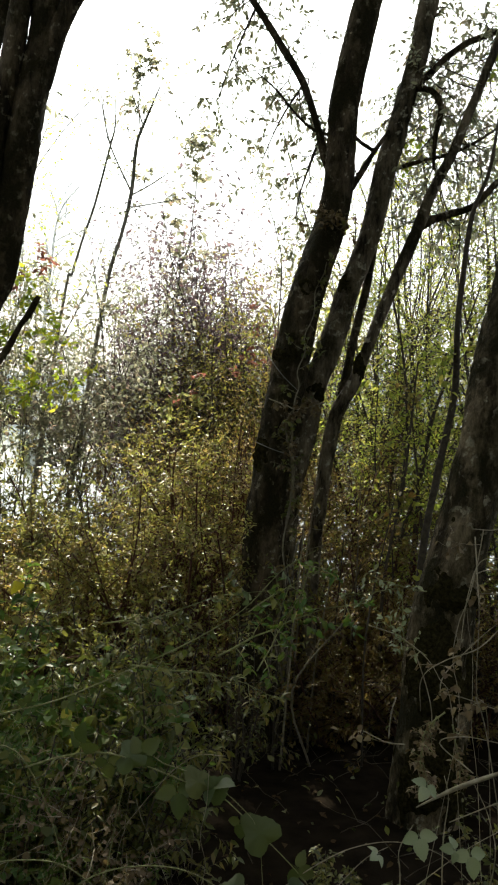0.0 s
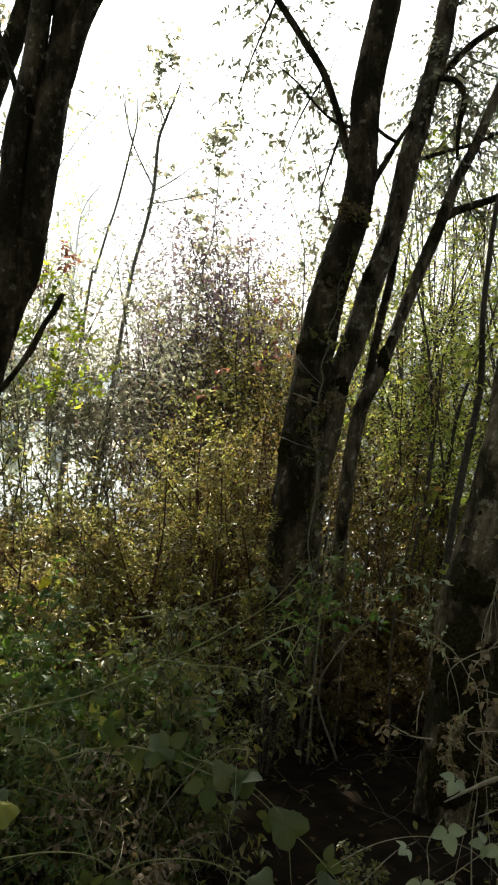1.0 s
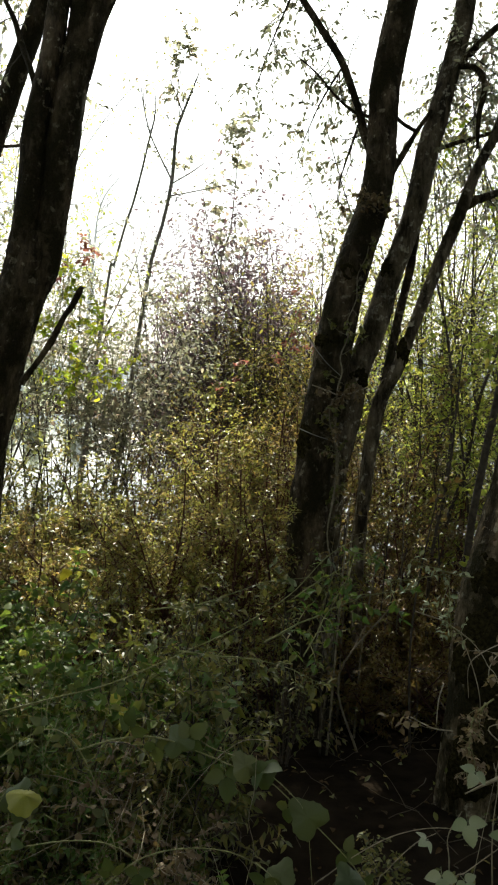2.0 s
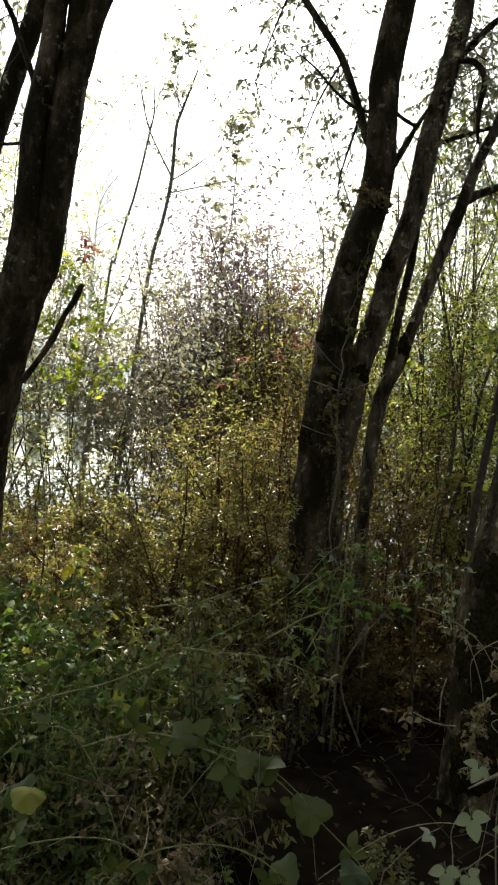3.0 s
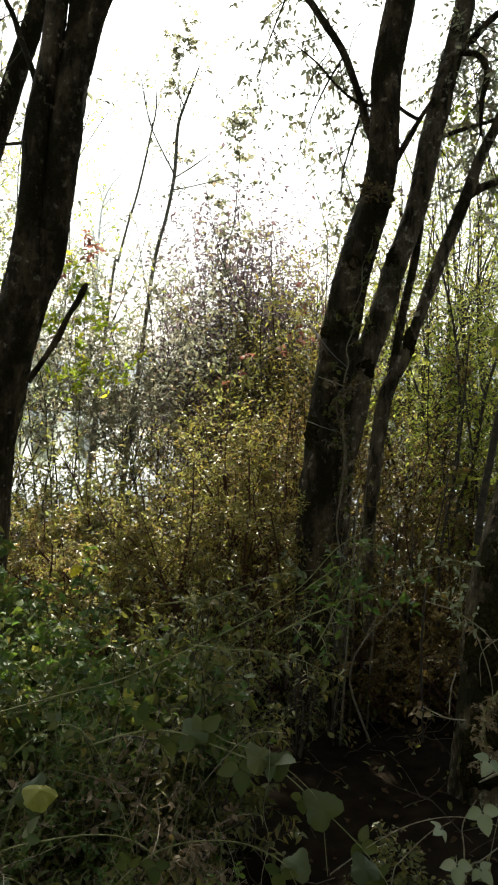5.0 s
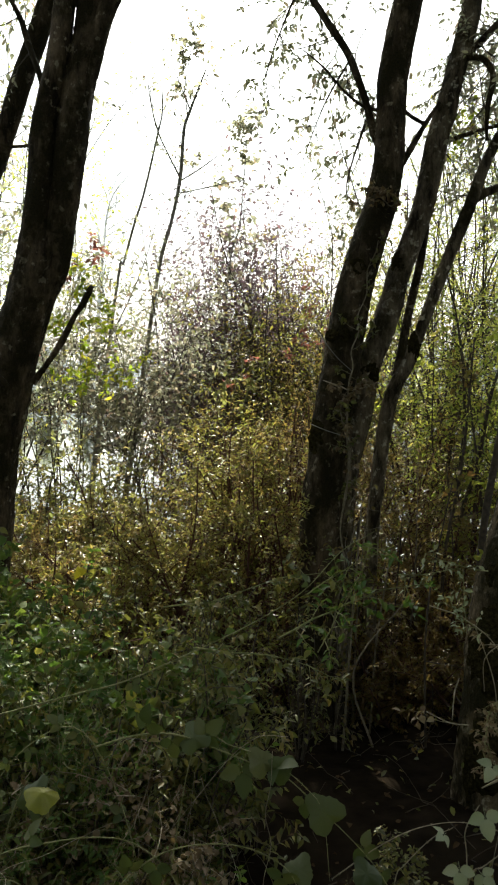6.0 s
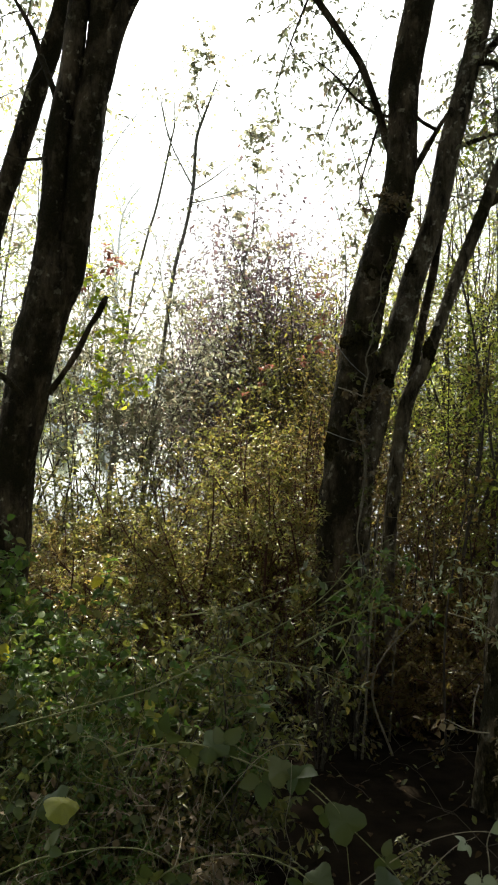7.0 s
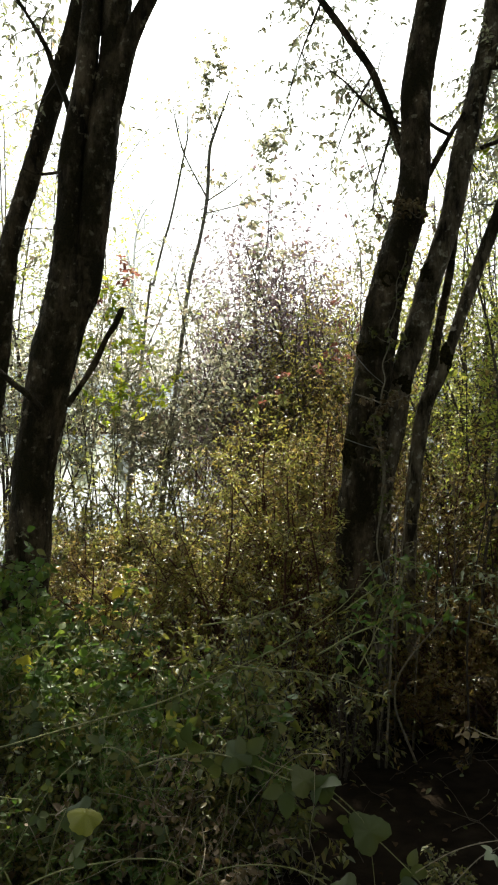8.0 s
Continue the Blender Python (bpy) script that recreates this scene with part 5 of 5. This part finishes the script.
part("branch", tb.mesh("branch", HAZED_BARK), bare, kind="stuff")

BLEACHED = plain_mat("bleached_wood", (0.6, 0.55, 0.47), (0.85, 0.8, 0.72), 2, 0.3, 0.3, 0.6)
for dy, dx, dz, r in [(0, 0, 0, 0.17), (0.5, 0.25, 0.03, 0.19), (1.1, -0.2, 0.02, 0.18), (1.7, 0.4, 0.05, 0.2), (2.4, 0.1, 0.03, 0.18)]:
    tb = Tubes()
    tb.add(smooth_line([(-8.3 + dx, 34 + dy, -0.50 + dz, r), (-7.6 + dx, 34 + dy, -0.62 + dz, r), (-6.9 + dx, 34.1 + dy, -0.75 + dz, r * 0.9), (-6.0 + dx, 34.2 + dy, -0.92 + dz, r * 0.7)], 6), 10, 0.1, dy, 0.06)
    log = thing("floating_log", -8.2 + dx, 34 + dy, -0.8, "bleached pale log lying half sunk in the pond", "log", "stranded logs")
    part("trunk", tb.mesh("trunk", BLEACHED), log)


def reeds():
    lv = Leaves()
    n = 5000
    x = -7 + 9 * rng.random(n)
    y = 36 + 3 * rng.random(n)
    p = np.stack([x, y, -0.85 + 0 * x], 1)
    lv.add(p, rng.normal(size=(n, 3)) * 0.25 + np.array([0, 0, 1.0]), rng.normal(size=(n, 3)), 0.3 + 0.35 * rng.random(n))
    blade = outline(lambda t: 0.03 * (1 - t ** 2) + 0.001, 4, 0.3, 0.3)
    straw = leaf_mat("reed_straw", [(0, (0.4, 0.33, 0.2)), (1, (0.6, 0.52, 0.34))], 0.5, 1.3)
    tagged(new("reed_bed", lv.mesh("reed_bed", blade, straw)), "straw-coloured reeds standing in the pond", "reeds", kind="stuff")


reeds()


# ---- unseen wood added behind and above to block sky and sun ----
def shade_wood():
    lv, tb = Leaves(), Tubes()

    def fill(n, lo, hi, big=1.0):
        p = np.array(lo) + (np.array(hi) - np.array(lo)) * rng.random((n, 3))
        lv.add(p, rng.normal(size=(n, 3)), rng.normal(size=(n, 3)), big * (0.22 + 0.16 * rng.random(n)))

    # Boxes of loose leaves out of view, set where they cut the fill light.
    fill(15000, (-11, -8, 0), (11, -3.5, 8.5), 1.2)
    fill(4500, (-9, -5, 0.2), (-4.2, 5.5, 7))
    fill(3000, (5, -5, 0.2), (9, 5.5, 7))
    fill(2600, (-0.2, -4.5, 2.9), (4.8, 1.5, 5.2))
    # High slabs that keep the sun off the near ground.
    fill(8000, (-0.7, 3.5, 7.9), (8, 11.3, 10), 1.5)
    fill(2800, (-8, 3.5, 7.9), (-0.7, 10.8, 10), 1.5)
    for k in range(26):
        x = -10 + 20 * rng.random()
        y = -4.2 - 3.5 * rng.random()
        tb.add(smooth_line([(x, y, -0.2, 0.16), (x + 0.2 * rng.normal(), y, 4, 0.12), (x + 0.4 * rng.normal(), y, 9, 0.05)], 4), 8, 0.06, k, 0.03)
    th = thing("woodland", 0, -5, 0, "dense woodland closing the path behind and overhead", "woodland", kind="stuff")
    part("trunk", tb.mesh("trunk", ALDER), th, kind="stuff")
    part("foliage", lv.mesh("foliage", TINY, CANOPY), th, kind="stuff")


shade_wood()
